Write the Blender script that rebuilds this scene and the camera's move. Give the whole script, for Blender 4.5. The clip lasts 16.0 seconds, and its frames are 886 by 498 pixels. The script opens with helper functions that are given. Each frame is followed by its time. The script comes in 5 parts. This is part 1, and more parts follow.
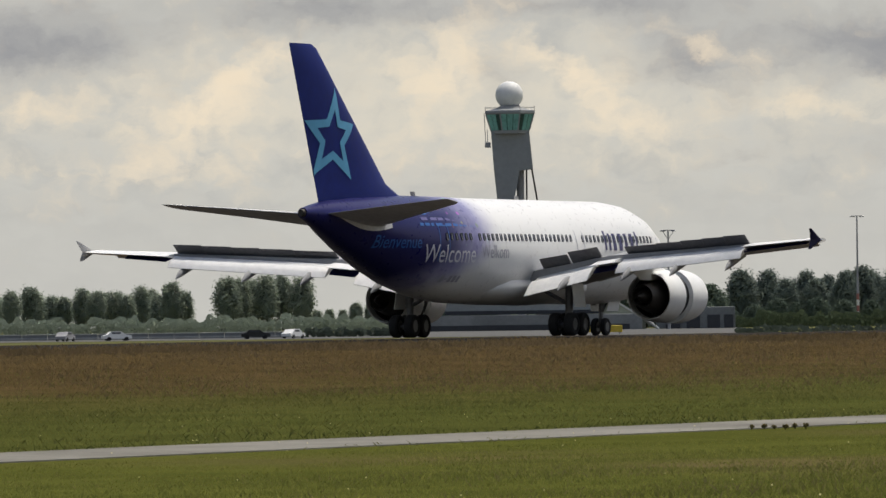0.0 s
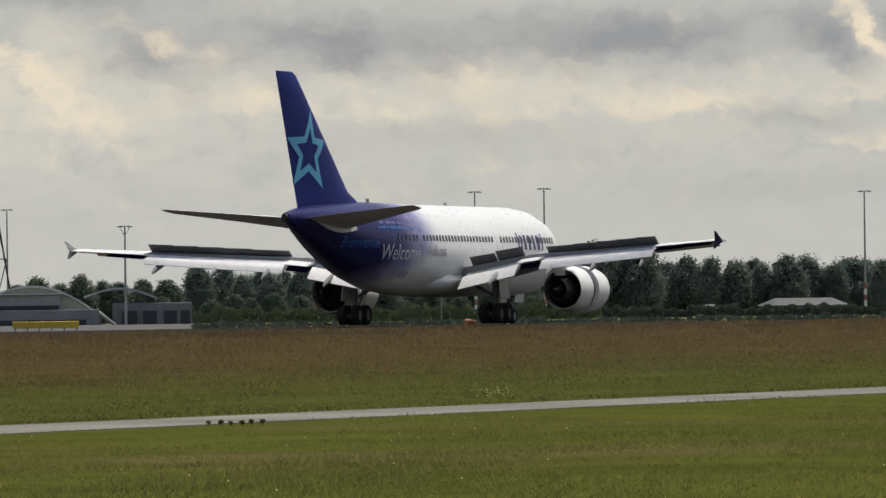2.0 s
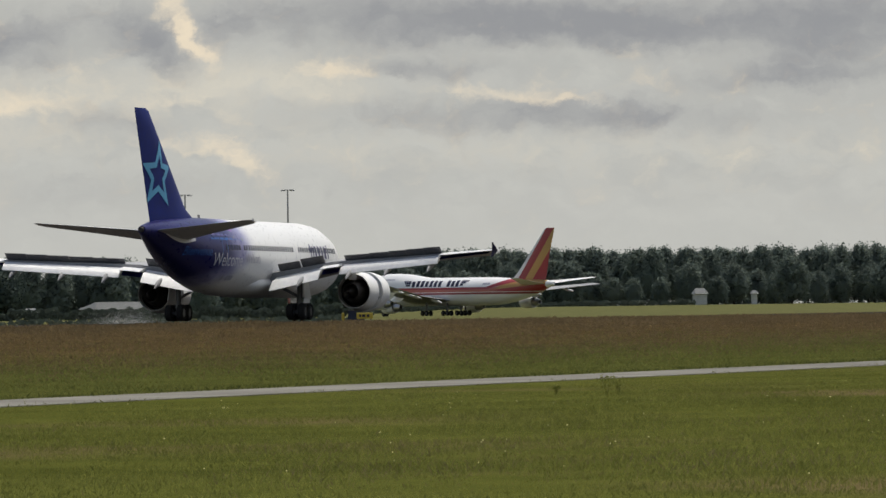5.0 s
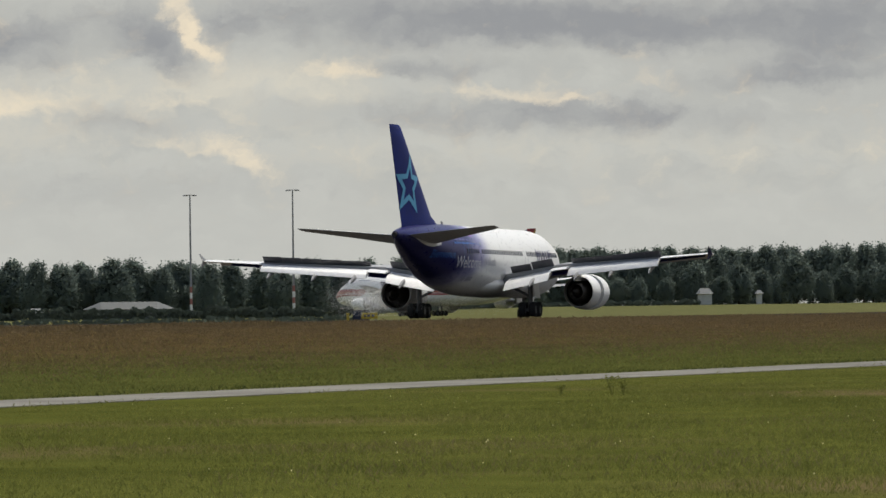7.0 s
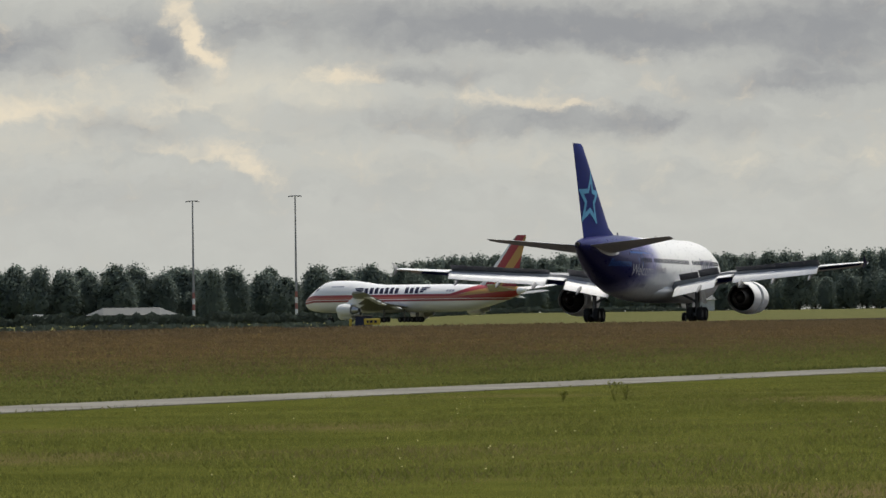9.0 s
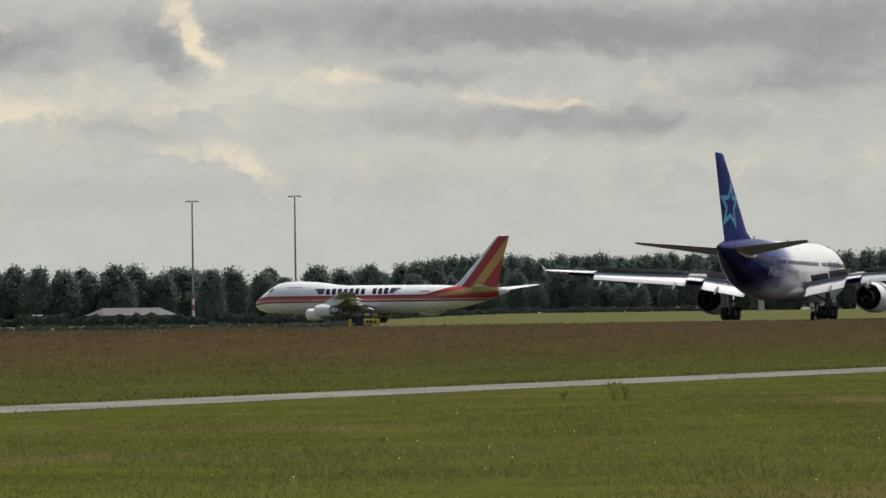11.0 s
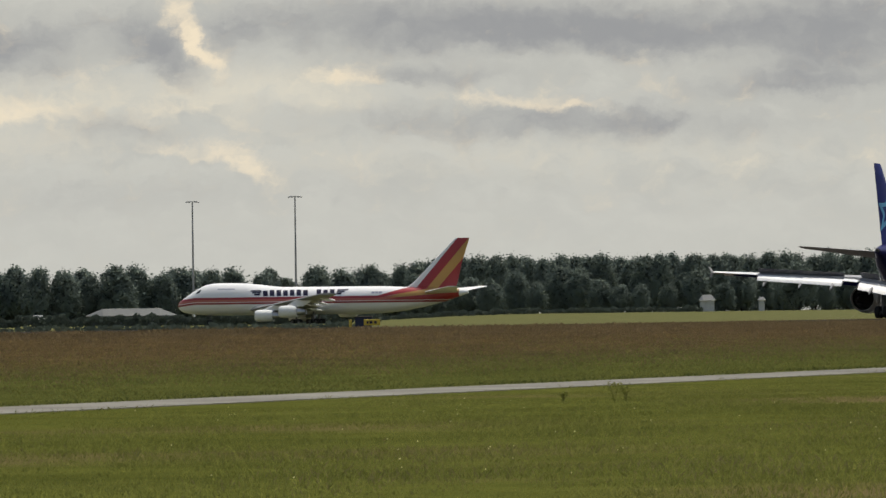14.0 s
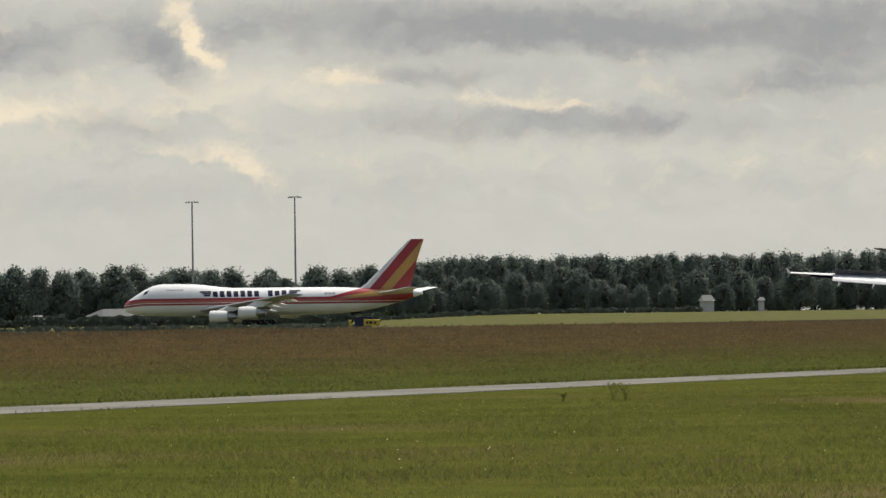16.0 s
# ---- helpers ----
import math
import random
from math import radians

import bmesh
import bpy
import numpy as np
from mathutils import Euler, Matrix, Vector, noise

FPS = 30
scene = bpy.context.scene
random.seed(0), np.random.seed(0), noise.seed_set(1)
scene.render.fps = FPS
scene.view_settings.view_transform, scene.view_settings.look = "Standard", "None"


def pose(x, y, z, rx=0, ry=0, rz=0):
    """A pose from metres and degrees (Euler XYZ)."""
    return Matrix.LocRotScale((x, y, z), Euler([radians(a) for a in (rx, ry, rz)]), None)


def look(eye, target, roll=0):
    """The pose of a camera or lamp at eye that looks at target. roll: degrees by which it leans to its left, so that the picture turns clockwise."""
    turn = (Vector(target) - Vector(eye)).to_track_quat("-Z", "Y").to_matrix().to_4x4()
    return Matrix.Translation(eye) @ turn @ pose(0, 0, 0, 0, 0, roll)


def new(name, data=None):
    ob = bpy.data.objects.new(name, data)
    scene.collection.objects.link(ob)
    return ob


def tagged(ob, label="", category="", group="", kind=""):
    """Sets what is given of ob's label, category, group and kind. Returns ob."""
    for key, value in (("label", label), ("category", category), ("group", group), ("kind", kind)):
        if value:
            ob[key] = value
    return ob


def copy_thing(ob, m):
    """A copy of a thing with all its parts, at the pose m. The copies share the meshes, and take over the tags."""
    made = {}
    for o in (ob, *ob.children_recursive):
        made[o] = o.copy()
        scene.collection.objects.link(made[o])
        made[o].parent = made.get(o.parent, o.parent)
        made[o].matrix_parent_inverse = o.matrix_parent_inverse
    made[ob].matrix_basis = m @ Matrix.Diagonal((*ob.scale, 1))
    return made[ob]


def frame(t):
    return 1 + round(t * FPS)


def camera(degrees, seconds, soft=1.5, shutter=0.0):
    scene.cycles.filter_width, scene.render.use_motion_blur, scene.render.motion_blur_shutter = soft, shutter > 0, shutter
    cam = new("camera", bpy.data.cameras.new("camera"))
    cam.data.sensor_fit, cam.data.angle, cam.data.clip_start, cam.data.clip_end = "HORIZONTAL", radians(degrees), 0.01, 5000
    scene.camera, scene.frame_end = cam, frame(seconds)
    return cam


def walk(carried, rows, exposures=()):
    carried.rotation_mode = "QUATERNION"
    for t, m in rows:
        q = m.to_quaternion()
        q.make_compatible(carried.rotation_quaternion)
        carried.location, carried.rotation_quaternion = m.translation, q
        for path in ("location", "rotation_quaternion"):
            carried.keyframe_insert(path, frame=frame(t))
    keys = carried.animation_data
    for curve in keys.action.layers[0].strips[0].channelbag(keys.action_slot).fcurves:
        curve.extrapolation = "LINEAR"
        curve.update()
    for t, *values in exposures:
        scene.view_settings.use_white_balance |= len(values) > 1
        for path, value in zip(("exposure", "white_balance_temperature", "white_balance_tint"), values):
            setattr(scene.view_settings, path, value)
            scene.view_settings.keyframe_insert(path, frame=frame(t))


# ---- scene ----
# Long-lens pan over an airfield: x right, y away, z up; z = 0 is the runway's crown.
EYE = (0.0, 0.0, 0.78)
ROLL = -0.73
PAN = [(0.0, -7.045, 0.532), (0.5, -6.3966, 0.4664), (1.0, -5.5556, 0.4525), (1.5, -4.029, 0.4428),
       (2.0, -3.1362, 0.4531), (2.5, -1.5772, 0.454), (3.0, -0.6965, 0.4406), (3.5, -0.175, 0.4288),
       (4.0, 0.5118, 0.4156), (4.5, 1.7317, 0.4193), (4.8, 1.75, 0.420), (7.0, 1.7151, 0.4208), (7.5, 1.6982, 0.4655),
       (8.0, 1.7042, 0.4606), (8.5, 1.6962, 0.4644), (9.0, 1.6968, 0.4631), (11.5, 1.7, 0.4659),
       (12.0, 1.698, 0.4751), (12.5, 1.7036, 0.4764), (13.0, 1.6998, 0.4589), (13.5, 1.6962, 0.4783),
       (14.0, 1.6979, 0.4683), (14.5, 1.7002, 0.4712), (15.0, 1.6964, 0.4654), (15.5, 1.6967, 0.4704),
       (16.0, 1.7, 0.4703)]


def away(az, d, z=0.0):
    """The place at that azimuth (degrees) and distance from the eye."""
    return Vector((d * math.sin(radians(az)), d * math.cos(radians(az)), z))


def aim(az, el):
    return look(EYE, Vector(EYE) + away(az, 100.0, 100.0 * math.tan(radians(el))), ROLL)


cam = camera(6.3715, 16.0, soft=1.5)
walk(cam, [(t, aim(a, e)) for t, a, e in PAN],
     exposures=[(0.0, 0.03, 6700, 9), (2.5, 0.0, 6650, 8), (4.5, -0.03, 6600, 8), (7.0, 0.0, 6600, 7), (13.0, 0.02, 6650, 7), (14.5, 0.1, 6800, 7), (16.0, 0.14, 6850, 7)])

# ---- light: a bright overcast sky with the sun behind thin cloud ----
world = bpy.data.worlds.new("sky")
scene.world = world
world.use_nodes = True
wn = world.node_tree
sky_tex = wn.nodes.new("ShaderNodeTexSky")
sky_tex.sky_type = "NISHITA"
sky_tex.sun_disc = False
sky_tex.sun_elevation, sky_tex.sun_rotation = radians(68), radians(41)
sky_tex.air_density, sky_tex.dust_density = 1.0, 4.0
wn.links.new(sky_tex.outputs[0], wn.nodes["Background"].inputs[0])
wn.nodes["Background"].inputs[1].default_value = 0.11

sun = new("sun", bpy.data.lights.new("sun", "SUN"))
sun.data.energy, sun.data.angle, sun.data.color = 3.2, radians(14), (1.0, 0.965, 0.9)
sun.matrix_world = look((26, 30, 100), (0, 0, 0))


# ---- node and mesh helpers ----
def put(nt, socket, value):
    if isinstance(value, bpy.types.NodeSocket):
        nt.links.new(value, socket)
    else:
        socket.default_value = value


def calc(nt, op, a, b=0.0, c=0.0, clamp=False):
    n = nt.nodes.new("ShaderNodeMath")
    n.operation, n.use_clamp = op, clamp
    put(nt, n.inputs[0], a), put(nt, n.inputs[1], b), put(nt, n.inputs[2], c)
    return n.outputs[0]


def blend(nt, fac, a, b):
    n = nt.nodes.new("ShaderNodeMix")
    n.data_type = "RGBA"
    put(nt, n.inputs[0], fac)
    put(nt, n.inputs[6], a if isinstance(a, bpy.types.NodeSocket) else (*a, 1))
    put(nt, n.inputs[7], b if isinstance(b, bpy.types.NodeSocket) else (*b, 1))
    return n.outputs[2]


def noise_of(nt, vec, scale, detail=4.0, rough=0.55):
    n = nt.nodes.new("ShaderNodeTexNoise")
    put(nt, n.inputs["Vector"], vec)
    n.inputs["Scale"].default_value, n.inputs["Detail"].default_value = scale, detail
    n.inputs["Roughness"].default_value = rough
    return n.outputs[0]


def step(nt, x, lo, hi):
    """0 below lo, 1 above hi, smooth between."""
    n = nt.nodes.new("ShaderNodeMapRange")
    n.interpolation_type = "SMOOTHSTEP"
    put(nt, n.inputs[0], x), put(nt, n.inputs[1], lo), put(nt, n.inputs[2], hi)
    return n.outputs[0]


def place_of(nt):
    """Object coordinates: the vector and its x, y, z."""
    tc = nt.nodes.new("ShaderNodeTexCoord")
    sp = nt.nodes.new("ShaderNodeSeparateXYZ")
    nt.links.new(tc.outputs["Object"], sp.inputs[0])
    return tc.outputs["Object"], sp.outputs[0], sp.outputs[1], sp.outputs[2]


def scaled(nt, vec, sx, sy, sz):
    n = nt.nodes.new("ShaderNodeVectorMath")
    n.operation = "MULTIPLY"
    put(nt, n.inputs[0], vec)
    n.inputs[1].default_value = (sx, sy, sz)
    return n.outputs[0]


def blank(name, rough=0.5, metal=0.0, spec=0.5):
    m = bpy.data.materials.new(name)
    m.use_nodes = True
    b = m.node_tree.nodes["Principled BSDF"]
    b.inputs["Roughness"].default_value, b.inputs["Metallic"].default_value = rough, metal
    b.inputs["Specular IOR Level"].default_value = spec
    return m, m.node_tree, b


def coat(name, colour, rough=0.5, metal=0.0, grain=3.0, vary=0.18, bump=0.0, spec=0.3):
    """A painted or bare surface with stains and grain at two scales."""
    m, nt, b = blank(name, rough, metal, spec)
    v, _, _, _ = place_of(nt)
    n1, n2 = noise_of(nt, v, grain * 0.2, 3), noise_of(nt, v, grain * 3, 5)
    k = calc(nt, "ADD", calc(nt, "MULTIPLY", n1, 0.6), calc(nt, "MULTIPLY", n2, 0.4))
    dark = tuple(c * (1 - vary * 1.6) for c in colour)
    light = tuple(min(1, c * (1 + vary)) for c in colour)
    put(nt, b.inputs["Base Color"], blend(nt, step(nt, k, 0.3, 0.7), dark, light))
    put(nt, b.inputs["Roughness"], calc(nt, "MULTIPLY_ADD", n2, 0.2, rough - 0.1))
    if bump:
        bn = nt.nodes.new("ShaderNodeBump")
        bn.inputs["Strength"].default_value, bn.inputs["Distance"].default_value = bump, 0.05
        put(nt, bn.inputs["Height"], n2)
        put(nt, b.inputs["Normal"], bn.outputs[0])
    return m


def link_mesh(name, bm, material, smooth=None):
    bmesh.ops.recalc_face_normals(bm, faces=bm.faces)
    me = bpy.data.meshes.new(name)
    bm.to_mesh(me)
    bm.free()
    me.materials.append(material)
    if smooth is not None:
        me.set_sharp_from_angle(angle=radians(smooth))
    return new(name, me)


def part(name, bm, material, parent, label="", smooth=35):
    for f in bm.faces:
        f.smooth = True
    ob = link_mesh(name, bm, material, smooth)
    ob.parent = parent
    return tagged(ob, label)


def thing(name, label, category, group="", m=None):
    ob = new(name)
    if m:
        ob.matrix_world = m
    return tagged(ob, label, category, group)


def add_loft(bm, rings, caps=True):
    rows = [[bm.verts.new(p) for p in r] for r in rings]
    n = len(rows[0])
    for a, b in zip(rows, rows[1:]):
        for i in range(n):
            bm.faces.new((a[i], a[(i + 1) % n], b[(i + 1) % n], b[i]))
    if caps:
        bm.faces.new(rows[0]), bm.faces.new(rows[-1])
    return bm


def add_tube(bm, p0, p1, r0, r1=None, n=10):
    p0, p1 = Vector(p0), Vector(p1)
    q = (p1 - p0).to_track_quat("Z", "Y").to_matrix()
    r1 = r0 if r1 is None else r1
    ring = [Vector((math.cos(2 * math.pi * i / n), math.sin(2 * math.pi * i / n), 0)) for i in range(n)]
    return add_loft(bm, [[p0 + q @ (v * r0) for v in ring], [p1 + q @ (v * r1) for v in ring]])


def add_box(bm, centre, size, turn=None, bevel=0.0):
    m = Matrix.Translation(centre) @ (turn.to_4x4() if turn else Matrix()) @ Matrix.Diagonal((*size, 1))
    vs = bmesh.ops.create_cube(bm, size=1, matrix=m)["verts"]
    if bevel:
        es = list({e for v in vs for e in v.link_edges})
        bmesh.ops.bevel(bm, geom=es, offset=bevel, segments=1, affect="EDGES")
    return bm


def ring_at(x, half, zc, up, down, n=36):
    """A fuselage section across x: half width, centre height, height above and below it."""
    out = []
    for i in range(n):
        a = 2 * math.pi * i / n
        s = math.sin(a)
        out.append(Vector((x, half * math.cos(a), zc + s * (up if s > 0 else down))))
    return out


def turned(rows, axis_y, axis_z, n=32):
    """A body of revolution round x: rows of (x, radius)."""
    bm = bmesh.new()
    rings = [[Vector((x, axis_y + r * math.cos(2 * math.pi * i / n), axis_z + r * math.sin(2 * math.pi * i / n)))
              for i in range(n)] for x, r in rows]
    return add_loft(bm, rings, caps=False)


def between(rows, x):
    """Linear reading of rows of (x, value) sorted by x."""
    return float(np.interp(x, [r[0] for r in rows], [r[1] for r in rows]))


FOIL = [(1, 0.0), (0.8, 0.028), (0.6, 0.048), (0.4, 0.06), (0.22, 0.058), (0.08, 0.04), (0.02, 0.022), (0, 0)]


def foil(le, te, y, z, thick=1.0, cut=1.0, twist=0.0):
    """A wing section: leading and trailing edge x, span y, height z; cut: the share of the chord kept."""
    c = le - te
    top = [(u, h) for u, h in FOIL if u <= cut]
    if cut < 1:
        top = [(cut, 0.03 + 0.02 * (1 - cut))] + top
    pts = [(u, h * thick) for u, h in top] + [(u, -h * thick * 0.75) for u, h in reversed(top[:-1])]
    if cut == 1.0:
        pts = pts[:-1] + [(1.0, -0.004)]
    return [Vector((le - u * c, y, z + (h * c) - twist * u * c)) for u, h in pts]
# ---- materials ----
white_paint = coat("white_paint", (0.78, 0.78, 0.76), 0.32, grain=0.6, vary=0.05)
flap_paint = coat("flap_paint", (0.71, 0.71, 0.70), 0.4, grain=0.9, vary=0.1)
grey_paint = coat("grey_paint", (0.30, 0.30, 0.30), 0.45, grain=1.0, vary=0.12)
spoiler_paint = coat("spoiler_paint", (0.16, 0.16, 0.17), 0.5, grain=1.5, vary=0.2)
blue_paint = coat("blue_paint", (0.010, 0.011, 0.05), 0.45, grain=0.8, vary=0.2, spec=0.04)
fin_blue = coat("fin_blue", (0.014, 0.024, 0.14), 0.5, grain=0.8, vary=0.15, spec=0.06)
star_blue = coat("star_blue", (0.10, 0.32, 0.51), 0.45, grain=0.8, vary=0.08, spec=0.1)
mid_blue = coat("mid_blue", (0.03, 0.12, 0.36), 0.4, grain=0.8, vary=0.1)
violet_mark = coat("violet_mark", (0.13, 0.12, 0.27), 0.4, grain=0.8, vary=0.1)
# paler than the paint: ground bounce on the underside is put into the colour
tail_bounce_grey = coat("tail_bounce_grey", (0.66, 0.655, 0.65), 0.5, grain=1.0, vary=0.15, spec=0.15)
dark_metal = coat("dark_metal", (0.06, 0.055, 0.05), 0.5, 0.6, grain=2.0, vary=0.3)
bare_metal = coat("bare_metal", (0.5, 0.5, 0.5), 0.35, 0.9, grain=2.0, vary=0.15)
tyre_rubber = coat("tyre_rubber", (0.018, 0.018, 0.018), 0.85, grain=4.0, vary=0.3)
strut_metal = coat("strut_metal", (0.13, 0.13, 0.13), 0.45, 0.3, grain=3.0, vary=0.2)
window_dark = coat("window_dark", (0.03, 0.035, 0.045), 0.3, grain=2.0, vary=0.1)
cabin_glass = coat("cabin_glass", (0.07, 0.075, 0.09), 0.3, grain=2.0, vary=0.1)
letter_white = coat("letter_white", (0.62, 0.62, 0.66), 0.4, grain=1.0, vary=0.05)
letter_grey = coat("letter_grey", (0.33, 0.33, 0.40), 0.4, grain=1.0, vary=0.05)
name_blue = coat("name_blue", (0.05, 0.05, 0.14), 0.4, grain=1.0, vary=0.1)
letter_dark = coat("letter_dark", (0.015, 0.014, 0.04), 0.4, grain=1.0, vary=0.1)
fan_dark = coat("fan_dark", (0.035, 0.035, 0.035), 0.6, 0.2, grain=2.0, vary=0.3)
yellow_sign = coat("yellow_sign", (0.60, 0.46, 0.06), 0.45, grain=2.0, vary=0.12)
red_paint = coat("red_paint", (0.34, 0.06, 0.05), 0.45, grain=2.0, vary=0.15)
faded_red = coat("faded_red", (0.36, 0.15, 0.13), 0.6, grain=2.0, vary=0.2)
orange_paint = coat("orange_paint", (0.42, 0.15, 0.04), 0.45, grain=2.0, vary=0.15)
concrete = coat("concrete", (0.23, 0.235, 0.23), 0.85, grain=0.5, vary=0.14, bump=0.2)
# concrete grey lifted a little, with distance haze put into the colour
tower_skin_hazed = coat("tower_skin_hazed", (0.27, 0.28, 0.28), 0.6, grain=0.25, vary=0.10)
green_glass = coat("green_glass", (0.025, 0.07, 0.06), 0.3, grain=0.6, vary=0.3, spec=0.4)
pale_glass = coat("pale_glass", (0.17, 0.40, 0.34), 0.3, grain=0.6, vary=0.3, spec=0.4)
radome_white = coat("radome_white", (0.68, 0.68, 0.66), 0.55, grain=0.4, vary=0.06)
galvanised = coat("galvanised", (0.33, 0.33, 0.34), 0.5, 0.2, grain=1.0, vary=0.15)
roof_sheet = coat("roof_sheet", (0.33, 0.35, 0.35), 0.45, grain=0.3, vary=0.15)
shed_wall = coat("shed_wall", (0.17, 0.18, 0.18), 0.7, grain=0.4, vary=0.2)
pale_wall = coat("pale_wall", (0.5, 0.5, 0.47), 0.7, grain=0.4, vary=0.15)
bark = coat("bark", (0.09, 0.075, 0.06), 0.9, grain=3.0, vary=0.3, bump=0.3)


def leaf_material(name, dark, light, thin=0.42):
    m, nt, b = blank(name, 0.8, 0.0, 0.03)
    v, _, _, _ = place_of(nt)
    g = nt.nodes.new("ShaderNodeNewGeometry")
    oi = nt.nodes.new("ShaderNodeObjectInfo")
    k = calc(nt, "ADD", calc(nt, "MULTIPLY", g.outputs["Random Per Island"], 0.35), calc(nt, "MULTIPLY", noise_of(nt, v, 0.35), 0.5))
    c = blend(nt, k, dark, light)
    put(nt, b.inputs["Base Color"], blend(nt, calc(nt, "MULTIPLY", oi.outputs["Random"], 0.35), c, dark))
    tr = nt.nodes.new("ShaderNodeBsdfTranslucent")
    put(nt, tr.inputs[0], c)
    mx = nt.nodes.new("ShaderNodeMixShader")
    mx.inputs[0].default_value = thin
    nt.links.new(b.outputs[0], mx.inputs[1]), nt.links.new(tr.outputs[0], mx.inputs[2])
    nt.links.new(mx.outputs[0], nt.nodes["Material Output"].inputs[0])
    return m


# distance haze put into the windbreak leaves: greyer and paler than foliage
leaf_dark_hazed = leaf_material("leaf_dark_hazed", (0.19, 0.235, 0.205), (0.24, 0.285, 0.235))
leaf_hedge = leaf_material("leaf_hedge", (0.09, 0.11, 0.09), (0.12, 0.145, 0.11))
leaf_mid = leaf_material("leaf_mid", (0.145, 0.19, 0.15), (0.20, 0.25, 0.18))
# the far rows' haze is mixed into this pale leaf colour
leaf_far_hazed = leaf_material("leaf_far_hazed", (0.32, 0.375, 0.30), (0.41, 0.465, 0.36), 0.6)
leaf_shrub = leaf_material("leaf_shrub", (0.075, 0.105, 0.06), (0.16, 0.19, 0.10))


def livery_main():
    """White body whose tail end runs through violet haze into dark blue, with small coloured flecks."""
    m, nt, b = blank("blue_white_livery", 0.35, 0.0, 0.2)
    v, x, y, z = place_of(nt)
    n1 = noise_of(nt, v, 0.55, 3)
    edge = calc(nt, "MULTIPLY_ADD", calc(nt, "MAXIMUM", calc(nt, "SUBTRACT", 4.9, z), 0.0), 2.4, x)
    edge = calc(nt, "MULTIPLY_ADD", n1, -2.2, edge)
    k = step(nt, edge, -9.6, -5.6)
    lilac = blend(nt, noise_of(nt, v, 1.3, 5), (0.10, 0.09, 0.28), (0.42, 0.42, 0.58))
    c = blend(nt, step(nt, edge, -13.0, -8.2), (0.012, 0.013, 0.09), lilac)
    vo = nt.nodes.new("ShaderNodeTexVoronoi")
    vo.inputs["Scale"].default_value = 1.5
    put(nt, vo.inputs["Vector"], v)
    fleck = calc(nt, "MULTIPLY", calc(nt, "LESS_THAN", vo.outputs["Distance"], 0.22), step(nt, edge, -14.0, -9.0))
    fleck = calc(nt, "MULTIPLY", fleck, step(nt, z, 4.7, 5.6))
    fleck = calc(nt, "MULTIPLY", fleck, calc(nt, "SUBTRACT", 1.0, k))
    c = blend(nt, calc(nt, "MULTIPLY", fleck, 0.5), c, vo.outputs["Color"])
    grime = blend(nt, noise_of(nt, scaled(nt, v, 0.15, 1, 1), 1.2, 4), (0.70, 0.70, 0.69), (0.82, 0.82, 0.80))
    put(nt, b.inputs["Base Color"], blend(nt, k, c, grime))
    put(nt, b.inputs["Roughness"], calc(nt, "MULTIPLY_ADD", noise_of(nt, v, 3.0), 0.2, 0.2))
    return m


def livery_cargo():
    """White body with a red and orange cheat line that sweeps up at the tail."""
    m, nt, b = blank("red_striped_livery", 0.35)
    v, x, y, z = place_of(nt)
    rise = calc(nt, "MAXIMUM", calc(nt, "SUBTRACT", -17.5, x), 0.0)
    low = calc(nt, "SUBTRACT", z, 5.3)
    low = calc(nt, "MULTIPLY_ADD", calc(nt, "MAXIMUM", calc(nt, "SUBTRACT", x, 27.0), 0.0), 0.1, low)
    wide = calc(nt, "MULTIPLY_ADD", rise, 0.26, 1.0)
    w = calc(nt, "DIVIDE", low, wide)
    back = calc(nt, "MULTIPLY", step(nt, x, -19.0, -23.0), calc(nt, "GREATER_THAN", x, -36.4))
    paint = blend(nt, noise_of(nt, scaled(nt, v, 0.2, 1, 1), 0.7, 4), (0.76, 0.75, 0.74), (0.86, 0.86, 0.85))

    def band(lo, hi):
        return calc(nt, "MULTIPLY", calc(nt, "GREATER_THAN", w, lo), calc(nt, "LESS_THAN", w, hi))
    under = calc(nt, "MULTIPLY", calc(nt, "GREATER_THAN", low, -0.55), calc(nt, "LESS_THAN", low, -0.12))
    c = blend(nt, under, paint, (0.27, 0.03, 0.03))
    c = blend(nt, band(0.0, 0.55), c, blend(nt, back, (0.42, 0.11, 0.08), (0.31, 0.025, 0.03)))
    c = blend(nt, calc(nt, "MULTIPLY", back, band(0.28, 0.62)), c, (0.44, 0.25, 0.07))
    c = blend(nt, calc(nt, "MULTIPLY", band(0.55, 1.05), calc(nt, "SUBTRACT", 1.0, calc(nt, "MULTIPLY", back, calc(nt, "LESS_THAN", w, 0.62)))), c, (0.31, 0.025, 0.03))
    c = blend(nt, calc(nt, "LESS_THAN", x, -36.4), c, paint)
    put(nt, b.inputs["Base Color"], c)
    return m


def livery_cargo_fin():
    """A fin in slanting bands: white, red, gold, red."""
    m, nt, b = blank("banded_fin", 0.4)
    v, x, y, z = place_of(nt)
    s = calc(nt, "MULTIPLY_ADD", calc(nt, "SUBTRACT", z, 9.0), 0.88, x)
    s = calc(nt, "MULTIPLY_ADD", noise_of(nt, v, 0.5), 0.1, s)

    def above(lo):
        return calc(nt, "GREATER_THAN", s, lo)
    c = blend(nt, above(-32.2), (0.30, 0.025, 0.03), (0.44, 0.25, 0.07))
    c = blend(nt, above(-29.6), c, (0.32, 0.025, 0.035))
    c = blend(nt, above(-26.9), c, (0.76, 0.75, 0.73))
    put(nt, b.inputs["Base Color"], c)
    return m


